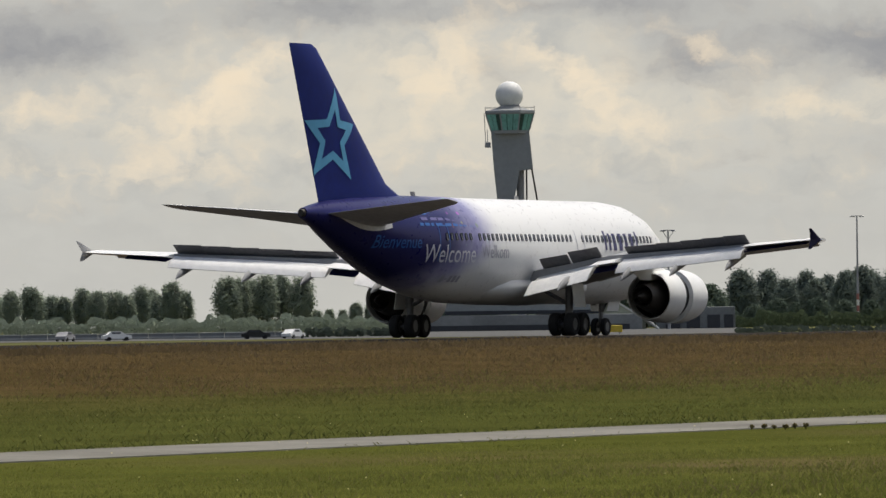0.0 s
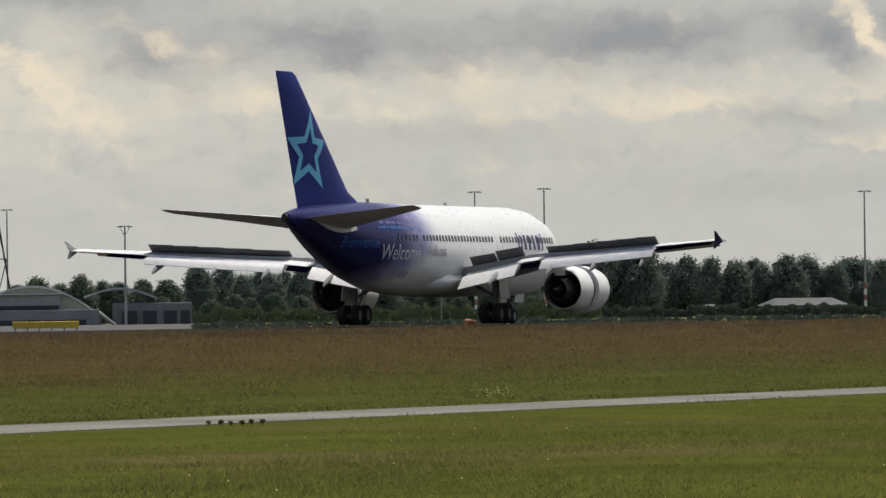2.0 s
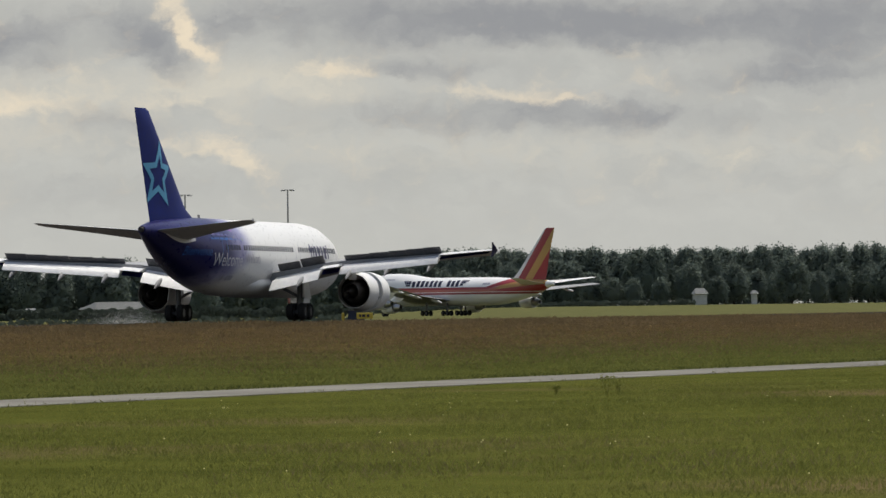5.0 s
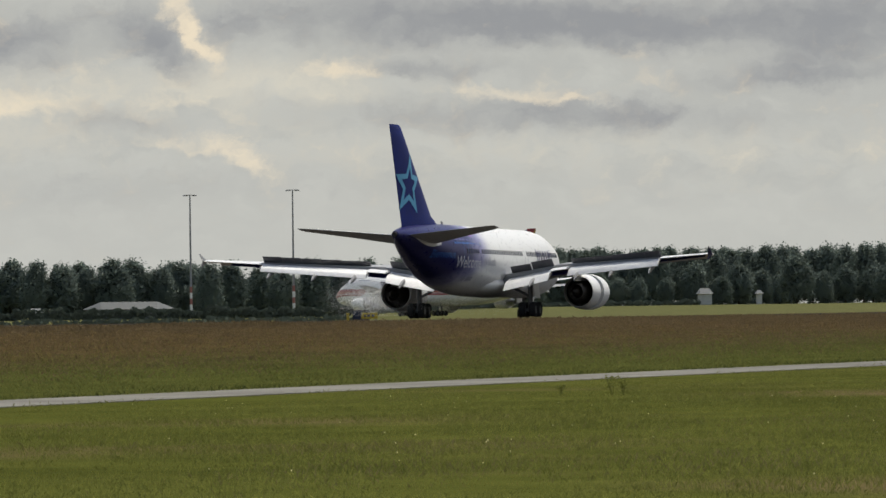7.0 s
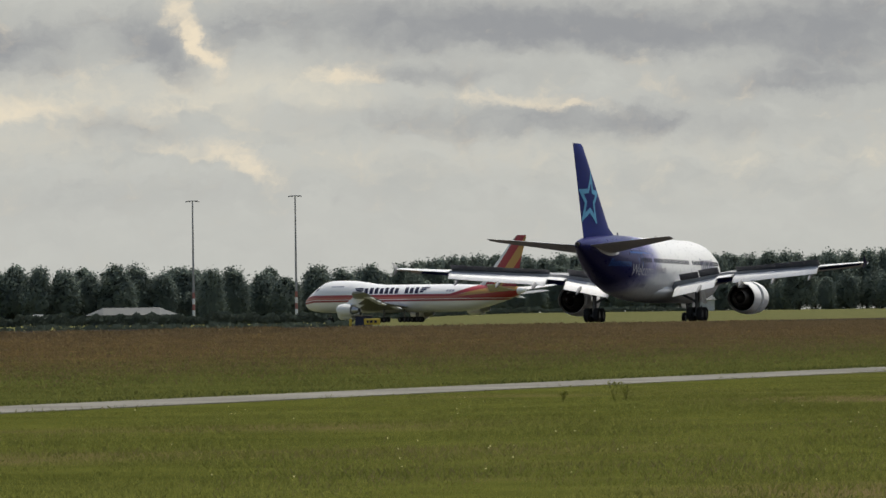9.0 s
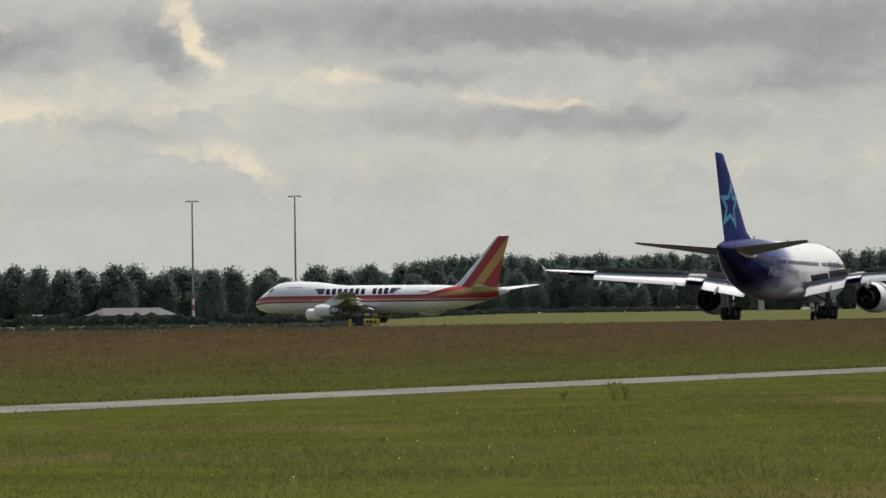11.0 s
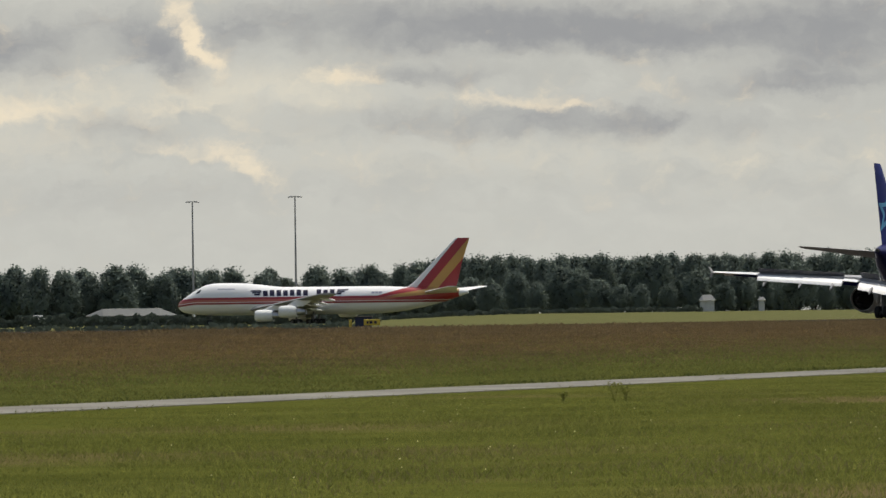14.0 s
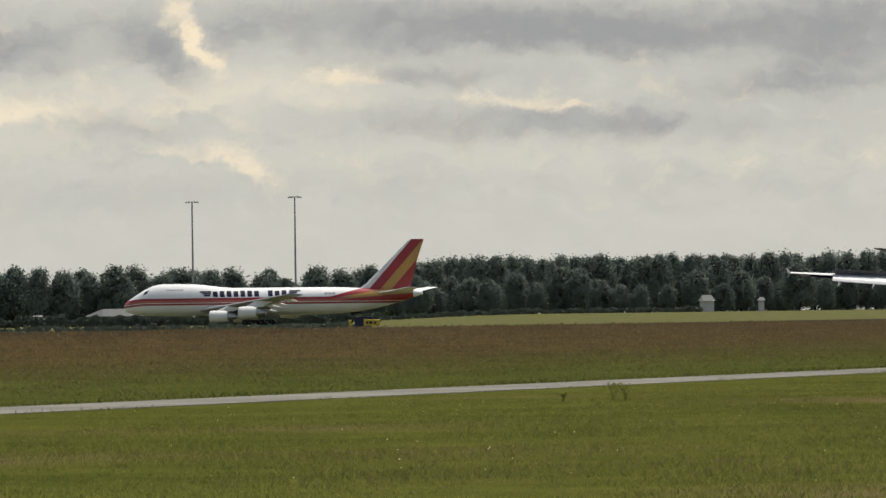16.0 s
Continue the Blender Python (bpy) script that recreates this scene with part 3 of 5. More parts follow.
def build_airliner():
    jet = thing("airliner", "white twin-engine airliner with dark blue tail and raised spoilers", "airliner")
    bm = bmesh.new()
    add_loft(bm, [ring_at(x, r, z, r * (1 + 0.05 * soft(x, -20, -6)), r, 40) for x, r, z in BODY])
    body = part("fuselage", bm, livery_main(), jet, "white fuselage fading to dark blue at the tail")
    # belly fairing
    bm = bmesh.new()
    add_loft(bm, [ring_at(x, w, 2.75, h, h, 24) for x, w, h in ((-7.5, 0.4, 0.25), (-6, 1.7, 0.75), (-3, 2.5, 1.0), (3, 2.6, 1.05), (7, 2.3, 0.95), (9.5, 1.5, 0.7), (11, 0.3, 0.2))])
    part("belly_fairing", bm, white_paint, jet)
    # tail cone outlet
    bm = bmesh.new()
    add_tube(bm, (-24.5, 0, 6.56), (-24.2, 0, 6.55), 0.17, 0.26, 16)
    part("tail_outlet", bm, dark_metal, jet, "dark metal tail outlet")
    # cabin windows, shared mesh
    wbm = bmesh.new()
    add_box(wbm, (0, 0, 0), (0.25, 0.03, 0.40), bevel=0.05)
    first = part("cabin_window", wbm, cabin_glass, body)
    xs = [x for x in np.arange(-11.8, 15.6, 0.545) if not (4.2 < x < 5.2 or -8.9 < x < -8.2)]
    for s in (-1, 1):
        for x in xs:
            r, z0 = between(B_R, x), between(B_Z, x)
            o = first if (s == -1 and x == xs[0]) else first.copy()
            if o is not first:
                scene.collection.objects.link(o)
            zz = 5.38
            o.location = (x, s * math.sqrt(r * r - (zz - z0) ** 2), zz)
            o.rotation_euler = (s * math.asin((zz - z0) / r), 0, 0)
    # doors: thin raised outlines
    for x in (-12.6, 4.7, 15.9):
        bars("door_outline", [(0, 0.06, -0.9, 1.0), (1.0, 0.06, -0.9, 1.0), (0, 1.06, 1.0, 1.06)], x, 4.95, letter_grey if x > 0 else mid_blue, body)
    # cockpit windows
    for s in (-1, 1):
        bm = bmesh.new()
        for a0, a1 in ((62, 78), (40, 58), (20, 36)):
            vs = []
            for a, x in ((a0, 18.9), (a1, 18.9), (a1, 18.1), (a0, 18.1)):
                r, z0 = between(B_R, x) + 0.02, between(B_Z, x)
                vs.append(bm.verts.new((x, s * r * math.cos(radians(a)), z0 + r * math.sin(radians(a)))))
            bm.faces.new(vs)
        part("cockpit_window", bm, window_dark, body)
    # writing
    lettering("word", "Welcome", -14.0, 4.0, 1.4, letter_white, body, 5.4)
    lettering("word", "Welkom", -7.9, 4.25, 1.05, letter_grey, body, 3.4)
    lettering("word", "Bienvenue", -18.6, 4.75, 1.0, mid_blue, body, 4.2)
    lettering("word", "Welcome", -17.2, 6.5, 0.6, letter_grey, body, 2.6)
    words = random.Random(4)
    for row, h in enumerate((5.95, 6.25, 6.55, 6.85)):
        x, spans = 0.3 * row, []
        while x < 8.2 - row * 0.6:
            ln = words.uniform(0.25, 0.8)
            spans.append((x, ln, 0, 0.15))
            x += ln + words.uniform(0.12, 0.4)
        tagged(bars("small_text_bars", spans, -14.4, h, violet_mark if row % 2 else mid_blue, body), kind="stuff")
    bars("registration_bars", [(0, 0.3, 0, 0.34), (0.42, 0.2, 0.13, 0.2), (0.74, 0.28, 0, 0.34), (1.12, 0.28, 0, 0.34), (1.5, 0.28, 0, 0.34)], -11.4, 2.95, letter_grey, body)
    for a, ln, hi in ((0, 0.5, 0.85), (0.72, 0.12, 0.6), (1.02, 0.34, 0.55)):
        bars("name_bar", [(a, ln * 0.7, 0, hi)], 9.0, 6.35, letter_grey, body)
    for a, ln, hi in ((0, 0.36, 1.35), (0.56, 0.4, 0.95), (1.16, 0.62, 0.95), (1.98, 0.62, 0.95), (2.8, 0.56, 0.95), (3.56, 0.62, 0.95), (4.38, 0.36, 1.3)):
        bars("name_bar", [(a, ln * 0.72, 0, hi)], 8.6, 4.75, name_blue, body)
    # fin
    bm = bmesh.new()
    rings = []
    for z in (6.4, 7.3, 8.2, 10, 12, 14, 15.2, 15.42):
        le, te = fin_edges(z)
        if z > 15.3:
            le, te = le - 0.35, te + 0.05
        k = 0.9 if z < 15 else (0.7 if z < 15.3 else 0.2)
        c = le - te
        rings.append([Vector((le - u * c, h * c * k, z)) for u, h in FOIL] + [Vector((le - u * c, -h * c * k, z)) for u, h in reversed(FOIL[1:-1])])
    add_loft(bm, rings)
    fin = part("fin", bm, fin_blue, jet, "dark blue fin with a light blue star")
    for s in (-1, 1):
        ob = part("star", star_bm(s, [(-20.75, 13.2), (-18.6, 11.3), (-19.2, 8.35), (-23.1, 8.5), (-24.05, 11.4)]), star_blue, fin, "light blue outlined star")
    # tailplane
    for s in (-1, 1):
        bm = bmesh.new()
        add_loft(bm, [foil(le, te, s * y, z - 0.06 * (le - te), t, 1.0, -0.12) for y, le, te, z, t in ((0.6, -16.9, -22.6, 6.2, 1.15), (4.5, -19.8, -23.4, 6.66, 1.05), (7.9, -22.3, -24.15, 7.03, 0.95), (8.3, -22.9, -24.2, 7.07, 0.4))])
        tailplane = part("tailplane", bm, tail_bounce_grey, jet, "grey tailplane")
        bm = bmesh.new()
        g = []
        for i in range(9):
            x = -17.2 - 4.6 * i / 8
            h = 0.55 * math.sin(math.pi * (0.08 + 0.84 * i / 8))
            r, z0 = between(B_R, x) + 0.025, between(B_Z, x)
            g.append([bm.verts.new((x, s * math.sqrt(max(0.01, r * r - (zz - z0) ** 2)), zz)) for zz in (5.95 - h + 0.07 * i, 5.95 + 0.07 * i, 5.95 + h * 0.6 + 0.07 * i)])
        for a, b in zip(g, g[1:]):
            for k in (0, 1):
                bm.faces.new((a[k], b[k], b[k + 1], a[k + 1]))
        part("root_plate", bm, tail_bounce_grey, tailplane, "dull grey plate round the tailplane root")
    # wings
    for s in (-1, 1):
        bm = bmesh.new()
        add_loft(bm, [foil(*wing_edges(y)[:2], s * y, wing_edges(y)[2], 1.15 if y < 8 else 1.0, 0.72) for y in (2.0, 4.5, 7.6, 12, 17.2)])
        wing = part("wing", bm, grey_paint, jet, "grey wing with raised spoilers and lowered flaps")
        bm = bmesh.new()
        add_loft(bm, [foil(*wing_edges(y)[:2], s * y, wing_edges(y)[2], 1.0, 1.0) for y in (17.2, 19.5, 21.6)])
        part("wing_tip", bm, white_paint, wing)
        # double-slotted flaps: a thin vane with the main panel behind it
        for y0, y1, c0, c1, deg, text in ((3.0, 7.0, 1.55, 1.4, 30, "lowered white inboard flap"), (8.7, 17.1, 1.0, 0.72, 31, "lowered white outboard flap")):
            part("flap_vane", wing_panel(s, y0, y1, 0.72, 0.5, 0.4, 14, 0.06, 0.12, 0, 0.05), flap_paint, wing)
            part("flap", wing_panel(s, y0, y1, 0.78, c0, c1, deg, 0.24, 0.2, 0, 0.14), flap_paint, wing, text)
        part("inboard_aileron", wing_panel(s, 7.1, 8.6, 0.72, 1.7, 1.6, 6, 0.0, 0.14), flap_paint, wing, "white aileron between the flaps")
        part("aileron_edge", wing_panel(s, 7.15, 8.55, 0.80, 0.8, 0.75, 24, 0.26, 0.1), blue_paint, wing, "dark blue lower edge")
        part("blue_trailing_edge", wing_panel(s, 17.25, 19.5 if s > 0 else 21.3, 0.66, 1.15, 0.9 if s > 0 else 0.7, 14, 0.02, 0.1), blue_paint, wing, "dark blue outer trailing edge")
        for a, b in ((8.7, 10.88), (10.9, 12.6), (12.62, 14.08), (14.1, 15.6), (15.62, 17.1)):
            part("spoiler", wing_panel(s, a, b, 0.62, 0.98, 0.92, -36, -0.12, 0.06), spoiler_paint, wing, "raised dark spoiler")
        for a, b in ((3.2, 5.0), (5.1, 7.0)):
            part("spoiler", wing_panel(s, a, b, 0.66, 1.3, 1.15, -40, -0.16, 0.07), spoiler_paint, wing, "raised dark spoiler")
        # leading edge slats
        for a, b in ((3.4, 7.2), (8.6, 14.5), (14.6, 21.0)):
            bm = bmesh.new()
            add_loft(bm, [[Vector((wing_edges(y)[0] + 0.35 - u, s * y, wing_edges(y)[2] - 0.22 + h)) for u, h in
                           ((0, 0), (0.1, 0.14), (0.4, 0.26), (0.75, 0.34), (0.7, 0.26), (0.4, 0.12), (0.15, -0.05))] for y in (a, b)])
            part("slat", bm, white_paint, wing)
        # flap track fairings
        for y in (5.6, 9.6, 12.8, 16.4):
            le, te, z = wing_edges(y)
            bm = bmesh.new()
            rows = ((2.4, 0.04, -0.08), (1.5, 0.13, -0.2), (0.6, 0.16, -0.42), (0.0, 0.13, -0.64), (-0.35, 0.06, -0.8), (-0.5, 0.02, -0.9))
            add_loft(bm, [[Vector((te + dx, s * y + r * math.cos(a), z - 0.3 + dz + 1.5 * r * math.sin(a))) for a in np.linspace(0, 2 * math.pi, 11)[:-1]] for dx, r, dz in rows])
            part("flap_fairing", bm, grey_paint, wing)
        # tip fence
        bm = bmesh.new()
        le, te, z = wing_edges(21.7)
        add_loft(bm, [foil(-5.9 - k * 1.75, -7.45 - k * 0.5, 0, 0, 0.6) for k in (0, 1)])
        vs = list(bm.verts)
        half = len(vs) // 2
        for i, v in enumerate(vs):
            h = 0 if i < half else 0.6
            v.co = Vector((v.co.x, s * (21.7 + h * 0.22 + v.co.z), z + h))
        part("tip_fence", bm, grey_paint if s > 0 else blue_paint, wing)
        bm = bmesh.new()
        add_loft(bm, [foil(-5.9 - k * 1.55, -7.45 - k * 0.35, 0, 0, 0.6) for k in (0, 1)])
        vs = list(bm.verts)
        for i, v in enumerate(vs):
            h = 0 if i < half else 0.5
            v.co = Vector((v.co.x, s * (21.7 + v.co.z), z - h))
        part("tip_fence", bm, grey_paint if s > 0 else blue_paint, wing)
        # engine with the reverser sleeve slid back
        ey, ez = s * 7.95, 2.12
        engine = part("engine", turned([(7.7, 1.13), (7.95, 1.25), (7.9, 1.33), (7.4, 1.42), (6.4, 1.5), (5.45, 1.5), (5.45, 1.2), (6.8, 1.15), (7.7, 1.13)], ey, ez), white_paint, jet, "white turbofan cowling with open thrust reverser")
        part("reverser_cascade", turned([(5.5, 1.24), (4.5, 1.24), (4.5, 1.1), (5.5, 1.1)], ey, ez), fan_dark, engine, "dark open reverser gap")
        part("reverser_sleeve", turned([(4.55, 1.47), (3.9, 1.44), (3.1, 1.36), (2.7, 1.28), (2.75, 1.22), (4.0, 1.22), (4.55, 1.24), (4.55, 1.47)], ey, ez), white_paint, engine, "white reverser sleeve slid back")
        part("fan_duct", turned([(7.0, 1.16), (3.4, 1.19)], ey, ez), fan_dark, engine)
        bm = turned([(4.7, 1.17), (4.69, 0.5)], ey, ez)
        part("fan_face", bm, fan_dark, engine)
        part("core", turned([(5.0, 0.95), (3.2, 0.9), (2.3, 0.72), (1.8, 0.62), (1.85, 0.55), (2.5, 0.5)], ey, ez), dark_metal, engine, "dark hot core nozzle")
        part("exhaust_cone", turned([(2.6, 0.42), (1.9, 0.33), (1.2, 0.06)], ey, ez), dark_metal, engine)
        bm = bmesh.new()
        add_loft(bm, [[Vector((x, ey + dy, z)) for x, dy in ((x0, 0), (x0 - 0.8, 0.22), (x1 + 0.8, 0.2), (x1, 0), (x1 + 0.8, -0.2), (x0 - 0.8, -0.22))]
                      for z, x0, x1 in ((3.0, 6.2, 1.6), (3.6, 5.0, 0.0), (4.05, 3.8, -0.6))])
        part("pylon", bm, white_paint, jet)
        # main gear
        bm = bmesh.new()
        gy = s * 4.8
        add_tube(bm, (-1.0, gy, 0.7), (-0.9, gy, 3.0), 0.2, 0.22, 12)
        add_tube(bm, (-0.95, gy, 1.7), (-0.9, gy - s * 1.9, 2.7), 0.11, 0.11, 8)
        add_tube(bm, (-1.75, gy, 0.6), (-0.25, gy, 0.6), 0.16, 0.16, 10)
        for x in (-1.7, -0.3):
            add_tube(bm, (x, gy - 0.6, 0.6), (x, gy + 0.6, 0.6), 0.1, 0.1, 8)
        gear = part("main_gear", bm, strut_metal, jet)
        for x in (-1.7, -0.3):
            for dy in (-0.46, 0.46):
                gear_wheel(gear, x, gy + dy, 0.64, 0.5)
        bm = bmesh.new()
        add_box(bm, (-0.9, gy + s * 0.55, 2.2), (1.5, 0.06, 1.3), Matrix.Rotation(radians(s * 8), 3, "X"), 0.02)
        part("gear_door", bm, white_paint, gear)
    # nose gear
    bm = bmesh.new()
    add_tube(bm, (14.2, 0, 0.5), (14.4, 0, 2.6), 0.13, 0.16, 12)
    add_tube(bm, (14.2, 0, 1.2), (15.9, 0, 2.4), 0.08, 0.08, 8)
    add_tube(bm, (14.2, -0.4, 0.5), (14.2, 0.4, 0.5), 0.09, 0.09, 8)
    gear = part("nose_gear", bm, strut_metal, jet)
    for dy in (-0.3, 0.3):
        gear_wheel(gear, 14.2, dy, 0.5, 0.3)
    for s in (-1, 1):
        bm = bmesh.new()
        add_box(bm, (14.8, s * 0.55, 1.75), (1.6, 0.05, 0.75), Matrix.Rotation(radians(-s * 12), 3, "X"), 0.015)
        part("gear_door", bm, white_paint, gear)
    # aerials
    for x in (-10.5, 3.0):
        bm = bmesh.new()
        add_loft(bm, [[Vector((x + dx, dy, z)) for dx, dy in ((0.25, 0), (0, 0.05), (-0.35, 0), (0, -0.05))] for z, x in ((between(B_Z, x) + between(B_R, x) - 0.1, x), (between(B_Z, x) + between(B_R, x) * 1.05 + 0.2, x - 0.2))])
        part("aerial", bm, grey_paint, jet)
    return jet


# ---- the freighter that turns on the far taxiway ----
C_BODY = [(-38.4, 0.35, 6.9, 0.4, 0.3), (-36.5, 0.9, 6.75, 0.95, 0.75), (-33, 1.6, 6.35, 1.55, 1.5), (-28, 2.35, 5.85, 2.25, 2.2), (-23, 2.9, 5.5, 2.8, 2.7),
          (-18, 3.2, 5.35, 3.15, 3.0), (-12, 3.25, 5.3, 3.25, 3.05), (6, 3.25, 5.3, 3.32, 3.05), (9, 3.25, 5.3, 3.55, 3.05), (12, 3.25, 5.3, 3.95, 3.05), (15, 3.25, 5.3, 4.25, 3.05),
          (19, 3.2, 5.3, 4.38, 3.05), (23.0, 3.05, 5.3, 4.36, 3.0), (25.2, 2.85, 5.25, 4.05, 2.85), (27.3, 2.5, 5.1, 3.2, 2.6), (29.3, 2.0, 4.9, 2.15, 2.2), (30.8, 1.4, 4.7, 1.35, 1.6), (31.7, 0.75, 4.6, 0.75, 0.9), (32.0, 0.1, 4.55, 0.1, 0.1)]


def c_wing(y):
    le = between([(0, 15.5), (3.0, 13.2), (29.8, -13.0)], y)
    te = between([(0, -3.4), (11, -4.6), (29.8, -17.2)], y)
    return le, te, between([(0, 3.2), (3, 3.5), (29.8, 6.8)], y)


def side_bars(name, spans, x0, z0, material, parent, slant=0.0):
    """Plain bars on the port side of the freighter, from nose to tail."""
    bm = bmesh.new()
    for a, ln, lo, hi in spans:
        nz = 5
        cols = []
        for j in range(nz + 1):
            h = z0 + lo + (hi - lo) * j / nz
            row = []
            for x in (x0 - a, x0 - a - ln):
                xx = x - slant * (lo + (hi - lo) * j / nz)
                half, zc, up = (between([(b[0], b[k]) for b in C_BODY], xx) for k in (1, 2, 3))
                q = max(-0.98, min(0.98, (h - zc) / up))
                row.append(bm.verts.new((xx, half * math.sqrt(1 - q * q) + 0.04, h)))
            cols.append(row)
        for p, q in zip(cols, cols[1:]):
            bm.faces.new((p[0], p[1], q[1], q[0]))
    return part(name, bm, material, parent)


def build_freighter():
    jet = thing("cargo_jet", "white four-engine cargo jet with red and gold stripes", "cargo jet")
    bm = bmesh.new()
    add_loft(bm, [ring_at(*r, 36) for r in C_BODY])
    body = part("fuselage", bm, livery_cargo(), jet, "white hump-backed fuselage with red cheat line")
    bm = bmesh.new()
    rings = []
    for z, le, te, k in ((7.4, -22.5, -35.2, 0.9), (9.2, -25.2, -35.9, 0.85), (13.5, -29.6, -36.9, 0.8), (18.8, -35.0, -38.7, 0.75), (19.3, -35.8, -38.8, 0.3)):
        rings.append([Vector((p.x, p.z, z)) for p in foil(le, te, 0, 0, k)])
    add_loft(bm, rings)
    part("fin", bm, livery_cargo_fin(), jet, "fin banded white, red and gold")
    for s in (-1, 1):
        bm = bmesh.new()
        add_loft(bm, [foil(le, te, s * y, z, t) for y, le, te, z, t in ((0.8, -27.5, -36.2, 6.9, 0.9), (6, -32.4, -37.6, 7.55, 0.85), (11.1, -37.0, -39.6, 8.2, 0.7))])
        part("tailplane", bm, white_paint, jet)
        bm = bmesh.new()
        add_loft(bm, [foil(*c_wing(y)[:2], s * y, c_wing(y)[2], 1.0) for y in (2.5, 6, 11, 20, 29, 29.8)])
        wing = part("wing", bm, grey_paint, jet, "swept grey wing")
        for y in (6.5, 14.0, 18.0, 24.0):
            le, te, z = c_wing(y)
            bm = bmesh.new()
            add_loft(bm, [[Vector((te + dx, s * y + r * math.cos(a), z - 0.3 + dz + r * math.sin(a))) for a in np.linspace(0, 2 * math.pi, 9)[:-1]] for dx, r, dz in ((2.5, 0.05, 0), (1, 0.3, -0.2), (-0.6, 0.25, -0.4), (-1.6, 0.03, -0.6))])
            part("flap_fairing", bm, white_paint, wing)
        for y, ez in ((11.7, 2.05), (20.9, 2.9)):
            le, te, z = c_wing(y)
            x = le + 1.2
            engine = part("engine", turned([(x + 2.6, 1.1), (x + 2.95, 1.22), (x + 2.7, 1.34), (x + 1.6, 1.42), (x - 0.3, 1.4), (x - 1.3, 1.25), (x - 1.3, 1.12), (x + 1.6, 1.1), (x + 2.6, 1.1)], s * y, ez), white_paint, jet, "white turbofan pod")
            part("core", turned([(x - 0.6, 0.95), (x - 2.2, 0.8), (x - 3.3, 0.55), (x - 3.2, 0.4)], s * y, ez), bare_metal, engine)
            part("fan_face", turned([(x + 1.7, 1.12), (x + 1.75, 0.3), (x + 2.2, 0.04)], s * y, ez), fan_dark, engine)
            bm = bmesh.new()
            add_loft(bm, [[Vector((a, s * y + d, h)) for a, d in ((x0, 0), (x0 - 0.8, 0.2), (x1, 0.0), (x0 - 0.8, -0.2))] for h, x0, x1 in ((ez + 1.2, x + 1.8, x - 2.6), (z - 0.1, le + 0.2, le - 4.2))])
            part("pylon", bm, white_paint, jet)
    # gear: four bogies and a nose leg
    for x, y in ((1.3, 5.5), (1.3, -5.5), (-1.7, 1.95), (-1.7, -1.95)):
        bm = bmesh.new()
        add_tube(bm, (x, y, 0.6), (x, y, 3.0), 0.22, 0.24, 10)
        add_tube(bm, (x - 0.8, y, 0.6), (x + 0.8, y, 0.6), 0.16, 0.16, 8)
        gear = part("main_gear", bm, strut_metal, jet)
        for dx in (-0.75, 0.75):
            for dy in (-0.56, 0.56):
                gear_wheel(gear, x + dx, y + dy, 0.62, 0.45)
    bm = bmesh.new()
    add_tube(bm, (24.3, 0, 0.6), (24.3, 0, 3.0), 0.16, 0.2, 10)
    gear = part("nose_gear", bm, strut_metal, jet)
    for dy in (-0.45, 0.45):
        gear_wheel(gear, 24.3, dy, 0.6, 0.4)
    # cockpit glass
    for s in (-1, 1):
        bm = bmesh.new()
        vs = []
        for x, q in ((27.1, 0.62), (26.0, 0.62), (25.7, 0.80), (26.6, 0.80)):
            half, zc, up = (between([(b[0], b[k]) for b in C_BODY], x) for k in (1, 2, 3))
            vs.append(bm.verts.new((x, s * (half * math.sqrt(1 - q * q) + 0.04), zc + q * up + 0.03)))
        bm.faces.new(vs)
        part("cockpit_window", bm, window_dark, body)
    # title as plain bars between two winged marks
    for i in range(11):
        if i != 7:
            side_bars("name_bar", [(3.9 + i * 1.62, 1.1, 0.0, 1.4 if i % 3 else 1.3)], 14.0, 6.55, letter_dark, body, -0.25)
    for a in (0.6, 21.6):
        side_bars("winged_mark", [(a, 2.6, 1.1, 1.4), (a + 0.5, 2.2, 0.7, 1.02), (a + 1.0, 1.5, 0.2, 0.62)] if a < 10 else [(a, 2.6, 1.1, 1.4), (a, 1.9, 0.7, 1.02), (a, 1.2, 0.2, 0.62)], 14.0, 6.55, letter_dark, body)
    side_bars("small_bars", [(0, 4.2, 0, 0.2)], 21.5, 8.2, letter_grey, body)
    side_bars("registration_bars", [(0, 0.7, 0, 0.4), (0.9, 0.7, 0, 0.4), (1.8, 0.7, 0, 0.4)], -16.0, 6.9, letter_grey, body)
    return jet


airliner = build_airliner()
freighter = build_freighter()
# ---- the far side of the airfield ----
TAXI_Z = -1.15


def facing(az, d, z=0.0):
    """A pose at that azimuth and distance whose x runs to the right and y away from the eye."""
    p = away(az, d, z)
    return pose(p.x, p.y, p.z, 0, 0, -az)


def spread(az, d):
    """A place on the ground."""
    p = away(az, d)
    return Vector((p.x, p.y, ground_z(p.x, p.y)))


